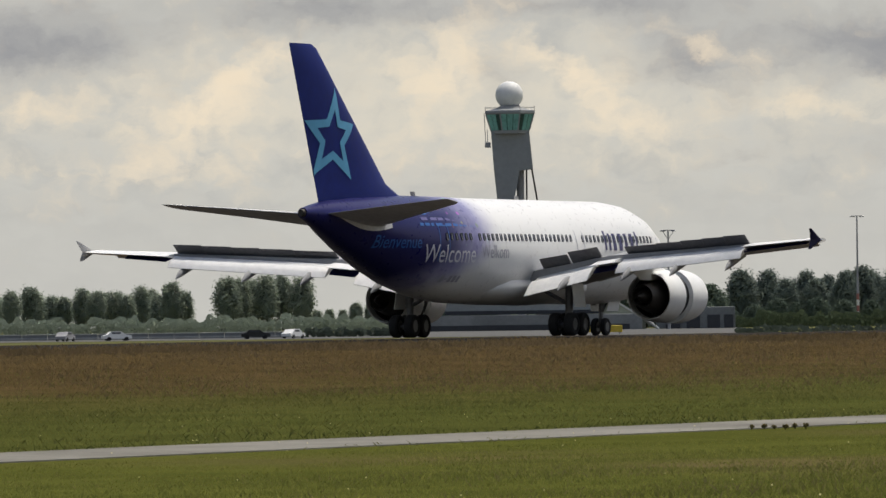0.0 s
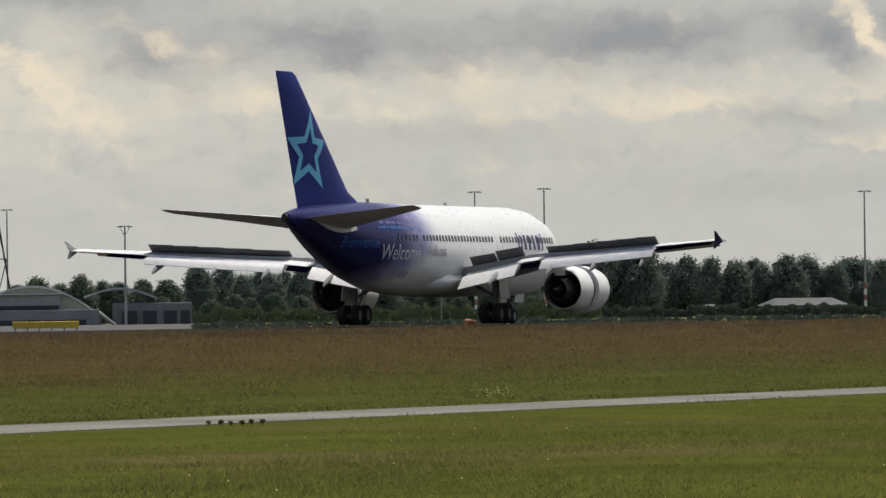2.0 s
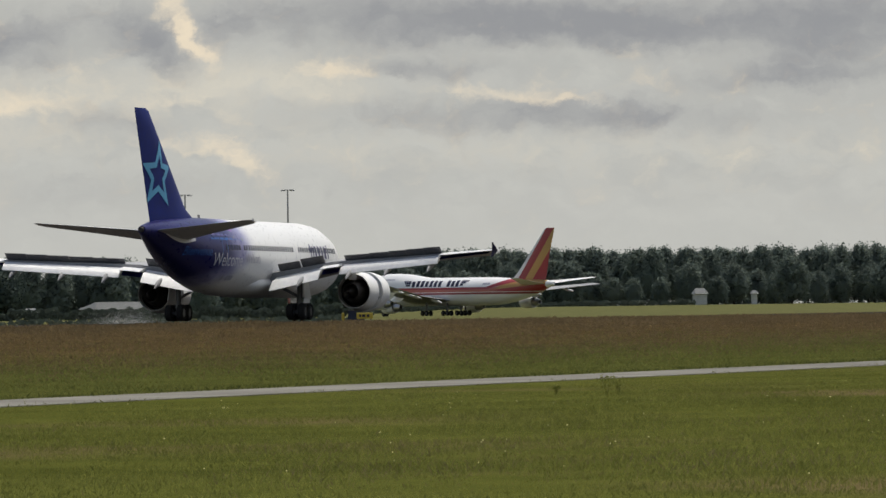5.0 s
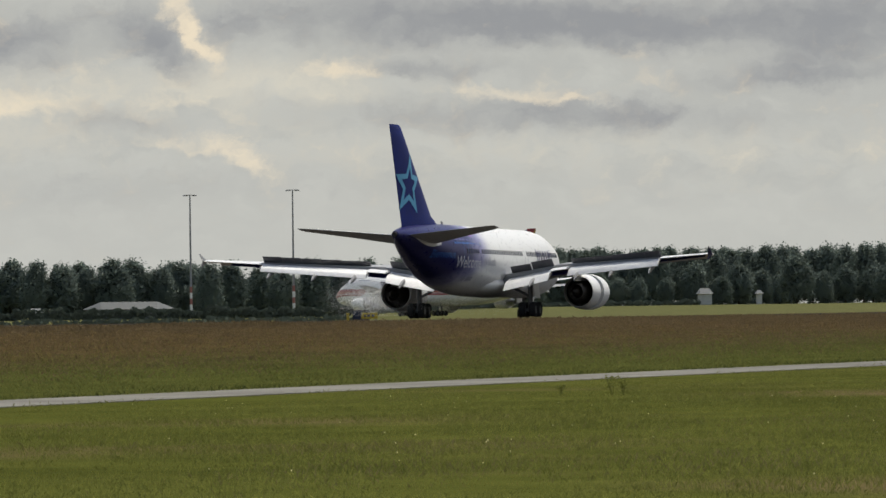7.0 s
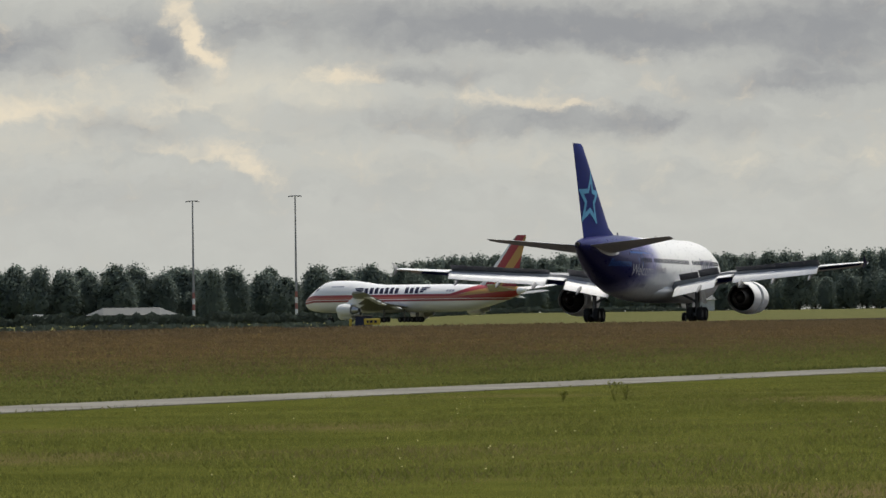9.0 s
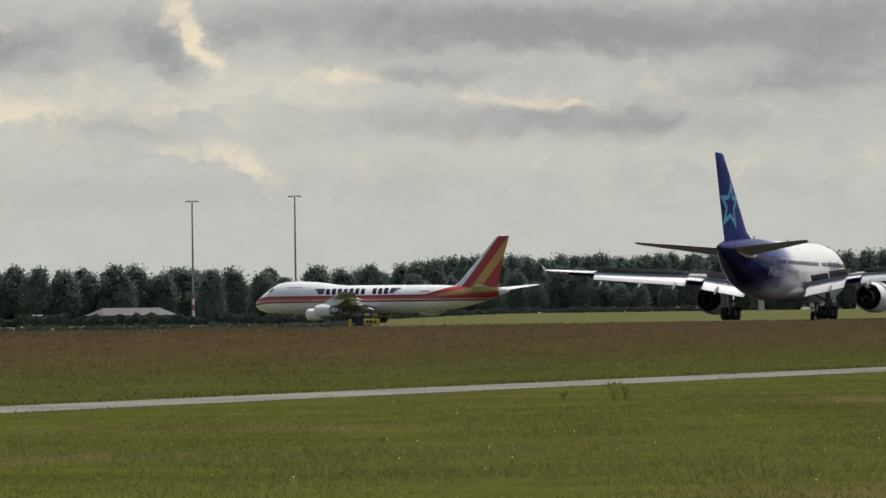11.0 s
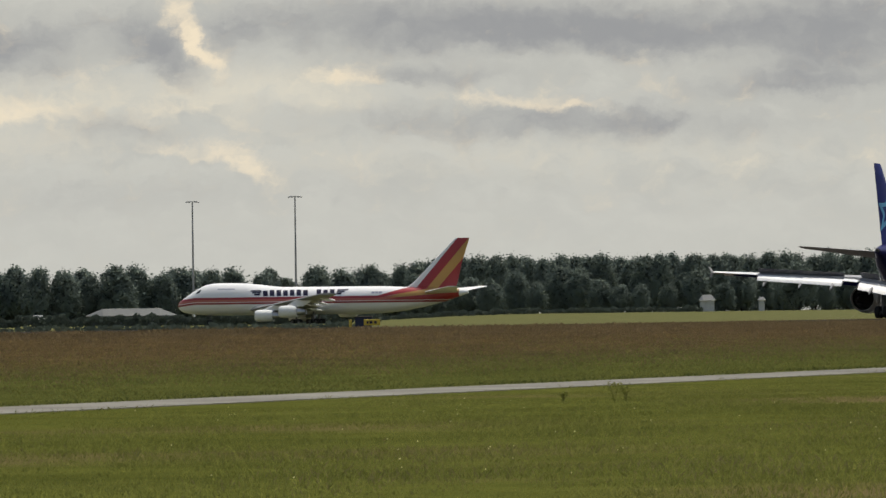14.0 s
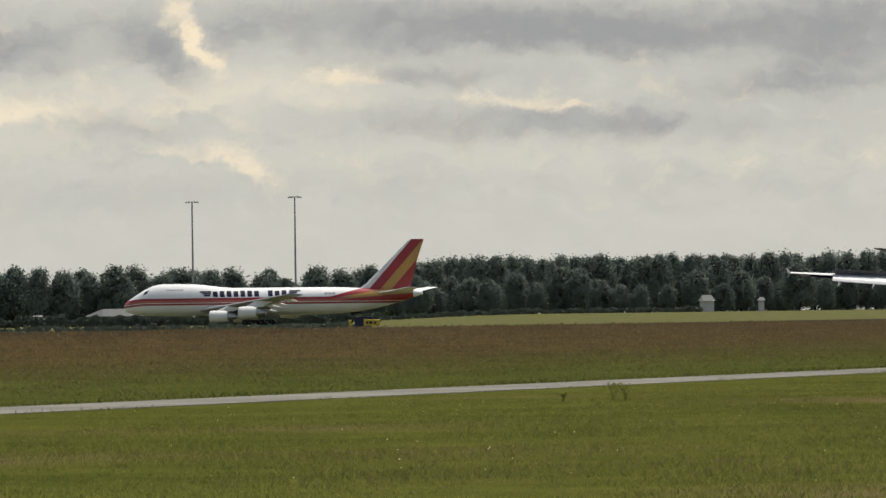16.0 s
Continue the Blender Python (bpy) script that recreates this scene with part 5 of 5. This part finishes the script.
def plant_trees():
    dark = [make_tree(s, 15, 8.5, "round" if s % 3 else "tall", leaf_dark_hazed, 9500, 0.29, "dark green leafy tree in a windbreak row, with haze in its colour") for s in range(1, 7)]
    mid = [make_tree(s, 14, 9, "round", leaf_mid, 8000, 0.29, "mid green leafy tree behind the shrubs") for s in (21, 22, 23)]
    far = [make_tree(s, 15, 7, "tall", leaf_far_hazed, 9000, 0.25, "poplar in a distant row, pale from haze in its leaf colour") for s in (31, 32, 33, 34)]
    rng = random.Random(5)
    used, sizes = set(), {}

    def plant(kinds, az, d, h, wide=1.0):
        src = rng.choice(kinds)
        foot = spread(az, d)
        k = h / (15 if src in dark or src in far else 14)
        stand, size = pose(foot.x, foot.y, foot.z, 0, 0, rng.uniform(0, 360)), Vector((k * wide, k * wide, k))
        if src.name not in used:
            used.add(src.name)
            src.matrix_world = stand @ Matrix.Diagonal((*size, 1))
            sizes[src.name] = size
        else:
            was = sizes[src.name]
            copy_thing(src, stand @ Matrix.Diagonal((size.x / was.x, size.y / was.y, size.z / was.z, 1)))

    def row(kinds, a0, a1, d, h, gap, jitter=0.12, depth=25, wide=1.0):
        a = a0
        while a < a1:
            plant(kinds, a, d + rng.uniform(-depth, depth), h * rng.uniform(1 - jitter, 1 + jitter), wide * rng.uniform(0.85, 1.15))
            a += math.degrees(gap / d) * rng.uniform(0.7, 1.3)
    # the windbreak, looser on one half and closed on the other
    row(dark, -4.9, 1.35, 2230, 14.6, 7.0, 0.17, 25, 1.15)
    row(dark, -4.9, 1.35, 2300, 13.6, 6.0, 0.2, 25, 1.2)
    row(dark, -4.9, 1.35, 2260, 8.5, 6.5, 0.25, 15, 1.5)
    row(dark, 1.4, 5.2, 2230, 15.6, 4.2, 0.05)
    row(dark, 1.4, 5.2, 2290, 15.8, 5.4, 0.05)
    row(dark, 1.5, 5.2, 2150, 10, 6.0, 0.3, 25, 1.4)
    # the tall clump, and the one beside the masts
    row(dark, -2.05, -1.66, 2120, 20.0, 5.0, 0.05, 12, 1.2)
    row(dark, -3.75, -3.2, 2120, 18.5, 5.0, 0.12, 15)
    row(mid, -5.3, -2.2, 2060, 6.5, 6.0, 0.25, 20, 1.5)
    row(mid, -6.2, -5.0, 2200, 12.0, 6.0, 0.2, 25, 1.25)
    row(mid, -7.02, -6.62, 2260, 15.5, 6.0, 0.1, 10, 1.2)
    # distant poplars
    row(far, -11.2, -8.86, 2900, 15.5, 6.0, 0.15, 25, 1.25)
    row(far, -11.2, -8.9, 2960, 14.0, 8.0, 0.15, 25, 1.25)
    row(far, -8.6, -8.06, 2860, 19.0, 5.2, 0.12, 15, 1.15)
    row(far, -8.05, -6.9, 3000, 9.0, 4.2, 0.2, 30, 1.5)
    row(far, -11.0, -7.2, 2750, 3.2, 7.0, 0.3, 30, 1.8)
    for src in dark + mid + far:
        if src.name not in used:
            plant([src], rng.uniform(2, 5), 2320, 15)


def hedge(name, a0, a1, d, h, leaf, label, seed, thick=3.0):
    """A continuous hedge of small leaf clumps."""
    rng = np.random.default_rng(seed)
    length = math.radians(a1 - a0) * d
    n = int(length * h * 20)
    az = np.radians(rng.uniform(a0, a1, n))
    wob = 0.75 + 0.25 * np.sin(az * 900 + 1.3 * np.sin(az * 2100)) * np.cos(az * 371)
    zz = rng.uniform(0, 1, n) ** 0.8 * h * wob
    dd = d + rng.uniform(-thick, thick, n)
    base = np.array([ground_z(r * math.sin(a), r * math.cos(a)) for a, r in zip(az, dd)])
    pts = np.stack([dd * np.sin(az), dd * np.cos(az), base + zz], 1)
    a = rng.normal(size=(n, 3))
    a /= np.linalg.norm(a, axis=1)[:, None]
    b = np.cross(a, rng.normal(size=(n, 3)))
    b /= np.linalg.norm(b, axis=1)[:, None]
    s = rng.uniform(0.22, 0.5, n)[:, None]
    v = np.stack([pts - a * s, pts + b * s, pts + a * s, pts - b * s], 1).reshape(-1, 3)
    tagged(new(name, quad_mesh(name, v, leaf, lie=(0, -0.9, 0.3))), label, "hedge", kind="stuff")


build_tower()
build_terminal()
for q in ((-2.904, 2040, 31.8), (-2.405, 2040, 32.4), (-0.1021, 2040, 30.7), (0.6367, 2040, 31.7), (-4.066, 2030, 27.0), (-3.658, 2030, 27.4), (-6.68, 2330, 32.0), (-6.27, 2330, 32.6)):
    mast(*q)
mast(-5.424, 1800, 21.4, True, False)
build_shed(-0.55, 2160, 24, 2.9, 2.0, "long farm shed with a pale low roof")
build_shed(-1.22, 2175, 4, 2.2, 1.2, "small pale shed among the trees")
build_shed(3.594, 2112, 3.8, 3.1, 1.5, "small white house before the dark trees", True)
build_shed(3.985, 2114, 1.6, 3.0, 0.9, "small white house before the dark trees", True)
for az, d, w in ((-10.6, 2500, 9), (-10.1, 2480, 6), (-9.75, 2520, 12), (-9.3, 2500, 5), (-8.95, 2470, 10), (-8.5, 2510, 14), (-8.1, 2480, 7), (-7.75, 2450, 12)):
    build_shed(az, d, w, 2.1, 0.7, "low pale shed far beyond the runway")
build_sign(-6.0, 575, 4.8, 0.5, "long yellow sign board in the grass by the runway", ())
build_sign(1.18, 805, 1.65, 0.62, "small yellow taxiway sign with dark marks", ((-0.45, 0.2), (-0.1, 0.3), (0.35, 0.25)))
build_cabinet(1.12, 840)
build_windsock()
for q in ((-2.94, 520), (-2.96, 560)):
    build_marker(*q)
build_car(-8.4, 1200, fan_dark, "dark car far off beside a low grey wall", 4)
build_car(-8.13, 1205, white_paint, "white car far off beside a low grey wall", 60)
build_car(-9.4, 1200, white_paint, "white car far off beside a low grey wall", 12)
build_car(-9.77, 1202, galvanised, "grey car far off beside a low grey wall", 70)
build_barriers()
plant_trees()
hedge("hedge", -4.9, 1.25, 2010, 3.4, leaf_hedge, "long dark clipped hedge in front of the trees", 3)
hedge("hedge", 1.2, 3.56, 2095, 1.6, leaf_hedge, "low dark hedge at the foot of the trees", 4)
hedge("far_scrub", -11.2, -5.0, 2380, 5.6, leaf_far_hazed, "grey green scrub far beyond the runway, with haze in its colour", 7, 12.0)
hedge("dark_hedge", -8.05, -7.3, 1300, 1.7, leaf_hedge, "dark low hedge beyond the runway", 14, 2.0)
hedge("rough_growth", -4.95, 1.12, 1150, 1.15, leaf_hedge, "low dark rough growth beyond the runway", 12, 6.0)
hedge("shrubs", -5.0, -2.0, 1985, 4.5, leaf_shrub, "loose light green shrubs beyond the runway", 6, 9.0)
# ---- grass: single blades where the land lies near ----
def tufts(u, v):
    """Uneven growth over the meadow, about -1 to 1."""
    f = np.sin(u * 0.9 + 2.1 * np.sin(v * 1.7)) * np.sin(v * 3.1 + 1.6 * np.sin(u * 0.63))
    return 0.5 * f + 0.3 * np.sin(u * 0.31 + 1.9 * np.sin(v * 0.45)) + 0.3 * np.sin(v * 0.93 + 2.3 * np.sin(u * 0.17))


def blades(name, count, az_range, near, far, across, height, width, material, label, seed, patch=0.0, lean=0.35, fade=None, low=None):
    """Upright blades scattered over the land between two distances and two offsets from the eye's line along the runway.
    low: the offsets between which the growth sinks to a short verge."""
    rng = np.random.default_rng(seed)
    n = count * 3
    az = np.radians(rng.uniform(*az_range, n))
    d = np.sqrt(rng.uniform(near ** 2, far ** 2, n))
    x, y = d * np.sin(az), d * np.cos(az)
    v = x * LEFT.x + y * LEFT.y
    u = x * AHEAD.x + y * AHEAD.y
    ok = (v > across[0]) & (v < across[1])
    if patch:
        f = np.sin(u * 0.21 + 2 * np.sin(v * 0.33)) + np.sin(v * 0.52 + 1.7 * np.sin(u * 0.09)) + 0.8 * np.sin(u * 0.047 + v * 0.11)
        ok &= f + rng.normal(0, 0.7, n) > patch
    if fade:
        k = np.clip((v - fade[0]) / (fade[1] - fade[0]), 0, 1)
        ok &= rng.uniform(0, 1, n) < k
    keep = np.nonzero(ok)[0][:count]
    x, y, d, u, v = x[keep], y[keep], d[keep], u[keep], v[keep]
    m = len(keep)
    z = np.array([ground_z(a, b) for a, b in zip(x, y)]) - 0.02
    h = rng.uniform(*height, m) * np.clip(1.0 + 0.6 * tufts(u, v), 0.35, 1.7)
    if low:
        h *= 1 - 0.5 * np.clip((v - low[0]) / (low[1] - low[0]), 0, 1)
    ang = rng.uniform(0, 2 * np.pi, m)
    w = width * rng.uniform(0.6, 1.4, m) * np.maximum(1.0, d / 130.0)
    lx, ly = h * lean * rng.normal(size=m), h * lean * rng.normal(size=m)
    a = np.stack([x - w * np.cos(ang), y - w * np.sin(ang), z], 1)
    b = np.stack([x + w * np.cos(ang), y + w * np.sin(ang), z], 1)
    c = np.stack([x + lx * 0.4 + w * np.cos(ang) * 0.7, y + ly * 0.4 + w * np.sin(ang) * 0.7, z + h * 0.6], 1)
    t = np.stack([x + lx, y + ly, z + h], 1)
    quads = np.stack([a, b, c, t], 1).reshape(-1, 3)
    tagged(new(name, quad_mesh(name, quads, material, lie=None)), label, "grass", kind="stuff")


blade_green = blade_material("blade_green", (0.124, 0.134, 0.030), (0.245, 0.25, 0.064))
blade_olive = blade_material("blade_olive", (0.096, 0.102, 0.027), (0.186, 0.187, 0.056))
# verge green darkened to carry the grass shadow along the road edge
blade_verge_shade = blade_material("blade_verge_shade", (0.040, 0.052, 0.014), (0.07, 0.085, 0.024))
blade_dry = blade_material("blade_dry", (0.16, 0.14, 0.06), (0.23, 0.195, 0.09))
blade_brown = blade_material("blade_brown", (0.108, 0.081, 0.041), (0.190, 0.140, 0.076))
AZ = (-10.6, 5.1)
blades("grass_near", 300000, AZ, 78, 235, (-60, 52.95), (0.025, 0.08), 0.0045, blade_green, "rough green meadow grass before the road", 1, lean=0.4, low=(40, 52))
blades("seed_grass", 24000, AZ, 78, 170, (-60, 48), (0.04, 0.10), 0.0025, blade_dry, "dry pinkish seed heads in the meadow", 2, patch=0.8, lean=0.35, low=(38, 48))
blades("grass_middle", 150000, AZ, 120, 490, (57.2, 128), (0.03, 0.10), 0.005, blade_olive, "olive green grass between road and runway", 3, lean=0.6, fade=(128, 84))
blades("verge_grass", 60000, AZ, 110, 330, (56.6, 59.5), (0.04, 0.11), 0.005, blade_verge_shade, "tufted grass along the far edge of the road, shadow line in its dark green", 9, lean=0.5, fade=(60.5, 56.9))
blades("roadside_grass", 26000, AZ, 120, 330, (51.8, 53.3), (0.02, 0.09), 0.005, blade_olive, "ragged grass leaning over the near edge of the road", 10, lean=0.6)
blades("brown_grass", 200000, AZ, 210, 690, (66, 152), (0.05, 0.14), 0.006, blade_brown, "tall reddish brown seeding grass along the runway", 4, lean=0.5, fade=(64, 126))
blades("brown_grass_edge", 70000, AZ, 300, 720, (144, 157.5), (0.10, 0.26), 0.008, blade_brown, "tall brown grass edging the runway", 5, lean=0.5)
blades("brown_grass_bank", 50000, (-10.6, 0.5), 300, 540, (141, 156), (0.16, 0.28), 0.006, blade_brown, "taller brown grass on the near runway bank", 6, lean=0.5)


def build_weed(az, d, h, seed, leaf):
    rng = np.random.default_rng(seed)
    foot = spread(az, d)
    weed = thing("weed", "bushy dark green weed standing above the meadow grass" if h > 0.1 else "low weed with pale dry seed heads by the road", "weed", "weeds in the meadow", pose(foot.x, foot.y, foot.z))
    bm = bmesh.new()
    lobes = []
    for i in range(5):
        a = rng.uniform(0, 6.28)
        tip = (0.3 * h * math.cos(a), 0.3 * h * math.sin(a), h * rng.uniform(0.7, 1.0))
        add_tube(bm, (0, 0, -0.02), tip, 0.008, 0.003, 5)
        lobes.append((tip, (h * 0.32, h * 0.32, h * 0.3)))
    part("stem", bm, leaf, weed)
    ob = new("leaves", quad_mesh("leaves", leaf_cloud(rng, lobes, 110, 0.022), leaf, lie=None))
    ob.parent = weed


for q in ((2.92, 168, 0.36, 1), (3.0, 169, 0.3, 2), (2.55, 170, 0.2, 3), (-4.6, 136, 0.08, 4), (-4.75, 137, 0.07, 5), (-4.45, 136.6, 0.08, 6), (-4.68, 136.4, 0.06, 7), (-4.53, 137.2, 0.07, 8), (-4.84, 136.8, 0.06, 9)):
    build_weed(*q, blade_dry if q[2] < 0.1 else blade_green)
rng = np.random.default_rng(77)
spots = np.array([(*(spread(a, d) + Vector((0, 0, h))),) for a, d, h in zip(rng.uniform(-10, 5, 140), np.sqrt(rng.uniform(80 ** 2, 165 ** 2, 140)), rng.uniform(0.08, 0.16, 140))])
clump = np.array([(*(spread(a, d) + Vector((0, 0, h))),) for a, d, h in zip(rng.normal(-2.8, 0.06, 40), rng.uniform(165, 172, 40), rng.uniform(0.12, 0.3, 40))])
spots = np.concatenate([spots, clump])
petals = np.stack([spots + np.array(o) * 0.011 for o in ((-1, 0, 0), (0, 0, -1), (1, 0, 0), (0, 0, 1))], 1).reshape(-1, 3)
tagged(new("flowers", quad_mesh("flowers", petals, coat("petal", (0.6, 0.55, 0.25), 0.6, grain=2, vary=0.1))), "scattered small pale yellow meadow flowers", "flowers", kind="stuff")


# ---- spray blown forward by the reversers: thousands of drifting droplets ----
def build_spray():
    rng = np.random.default_rng(8)
    groups = []
    for (cx, cy, cz), (sx, sy, sz), n in (((6.0, 11.0, 1.7), (2.6, 1.4, 0.7), 30000), ((8.5, 10.5, 1.1), (2.8, 1.2, 0.4), 10000), ((2.0, 2.0, 0.9), (4.0, 2.5, 0.35), 8000)):
        groups.append(rng.normal((cx, cy, cz), (sx, sy, sz), (n, 3)))
    p = np.concatenate(groups)
    p[:, 2] = np.maximum(p[:, 2], 0.05)
    n = len(p)
    a = rng.normal(size=(n, 3))
    a /= np.linalg.norm(a, axis=1)[:, None]
    b = np.cross(a, rng.normal(size=(n, 3)))
    b /= np.linalg.norm(b, axis=1)[:, None]
    s = rng.uniform(0.014, 0.026, n)[:, None]
    v = np.stack([p - a * s, p + b * s, p + a * s, p - b * s], 1).reshape(-1, 3)
    m = leaf_material("droplets", (0.7, 0.71, 0.72), (0.85, 0.86, 0.87))
    nt = m.node_tree
    clear, mx = nt.nodes.new("ShaderNodeBsdfTransparent"), nt.nodes.new("ShaderNodeMixShader")
    mx.inputs[0].default_value = 0.35
    end = nt.nodes["Material Output"].inputs[0]
    thin = end.links[0].from_socket
    nt.links.new(clear.outputs[0], mx.inputs[1]), nt.links.new(thin, mx.inputs[2])
    nt.links.new(mx.outputs[0], end)
    ob = new("spray", quad_mesh("spray", v, m))
    return tagged(ob, "thin white spray blown up around the engines", "spray", kind="stuff")


spray = build_spray()
# ---- what moves ----
def motions():
    """The airliner slows along the runway; the freighter swings round on the taxiway; spray trails the airliner."""
    roll_out = [(0.0, -50.76, 434.33), (0.5, -45.25, 451.57), (1.0, -39.6, 469.9), (1.5, -33.87, 488.0), (2.0, -28.5, 504.65), (2.5, -23.01, 521.6),
                (3.0, -17.7, 538.38), (3.5, -12.27, 555.0), (4.0, -7.1, 570.43), (4.5, -1.95, 586.0), (7.0, 22.72, 663.37), (7.5, 27.2, 678.0), (8.0, 31.7, 692.25),
                (8.5, 35.9, 705.98), (9.0, 39.83, 719.12), (11.5, 58.95, 777.33), (12.0, 62.35, 788.23), (12.5, 65.6, 798.68), (13.0, 69.3, 808.83), (13.5, 72.4, 818.58),
                (14.0, 75.3, 827.61), (14.5, 77.9, 836.0), (15.0, 80.3, 844.03), (15.5, 83.1, 852.08), (16.0, 85.75, 860.14)]
    rows = []
    for t, x, y in roll_out:
        dip = float(np.interp(t, (0.0, 3.5, 7.5), (0.15, 0.25, 0.75)))
        rows.append((t, pose(x, y, 0.1 - fall(x * AHEAD.x + y * AHEAD.y), 0, dip, 90 - HEAD)))
    walk(airliner, rows)
    # the spray lifts off the wet runway as the reversers bite and sinks back when they close
    lift = {4.5: -3.4, 7.0: 0.1, 7.5: -0.9, 8.0: -2.2}
    walk(spray, [(t, pose(x, y, lift.get(t, -3.9), 0, 0, 90 - HEAD)) for t, x, y in roll_out])
    rows = []
    for t, mid, d, a in ((0.0, 598, 1770, 144.5), (2.0, 553, 1780, 144.0), (3.5, 518, 1787, 143.5), (4.5, 494, 1791, 143.0), (6.8, 437, 1801, 141.0), (8.0, 413, 1807, 138.0), (9.0, 392, 1811, 135.0),
                         (10.3, 355, 1817, 129.0), (11.5, 317, 1821, 122.5), (12.5, 285, 1824, 117.0), (13.5, 250, 1827, 111.0), (14.5, 206.5, 1829, 107.5), (16.0, 141.5, 1831, 103.0)):
        az = -0.1021 + math.degrees(mid / 14086)
        c = away(az, d)
        rz = 270 - a - az
        f = Vector((math.cos(radians(rz)), math.sin(radians(rz)), 0))
        p = c + f * 3.3
        rows.append((t, pose(p.x, p.y, TAXI_Z, 0, 0, rz)))
    walk(freighter, rows)


motions()
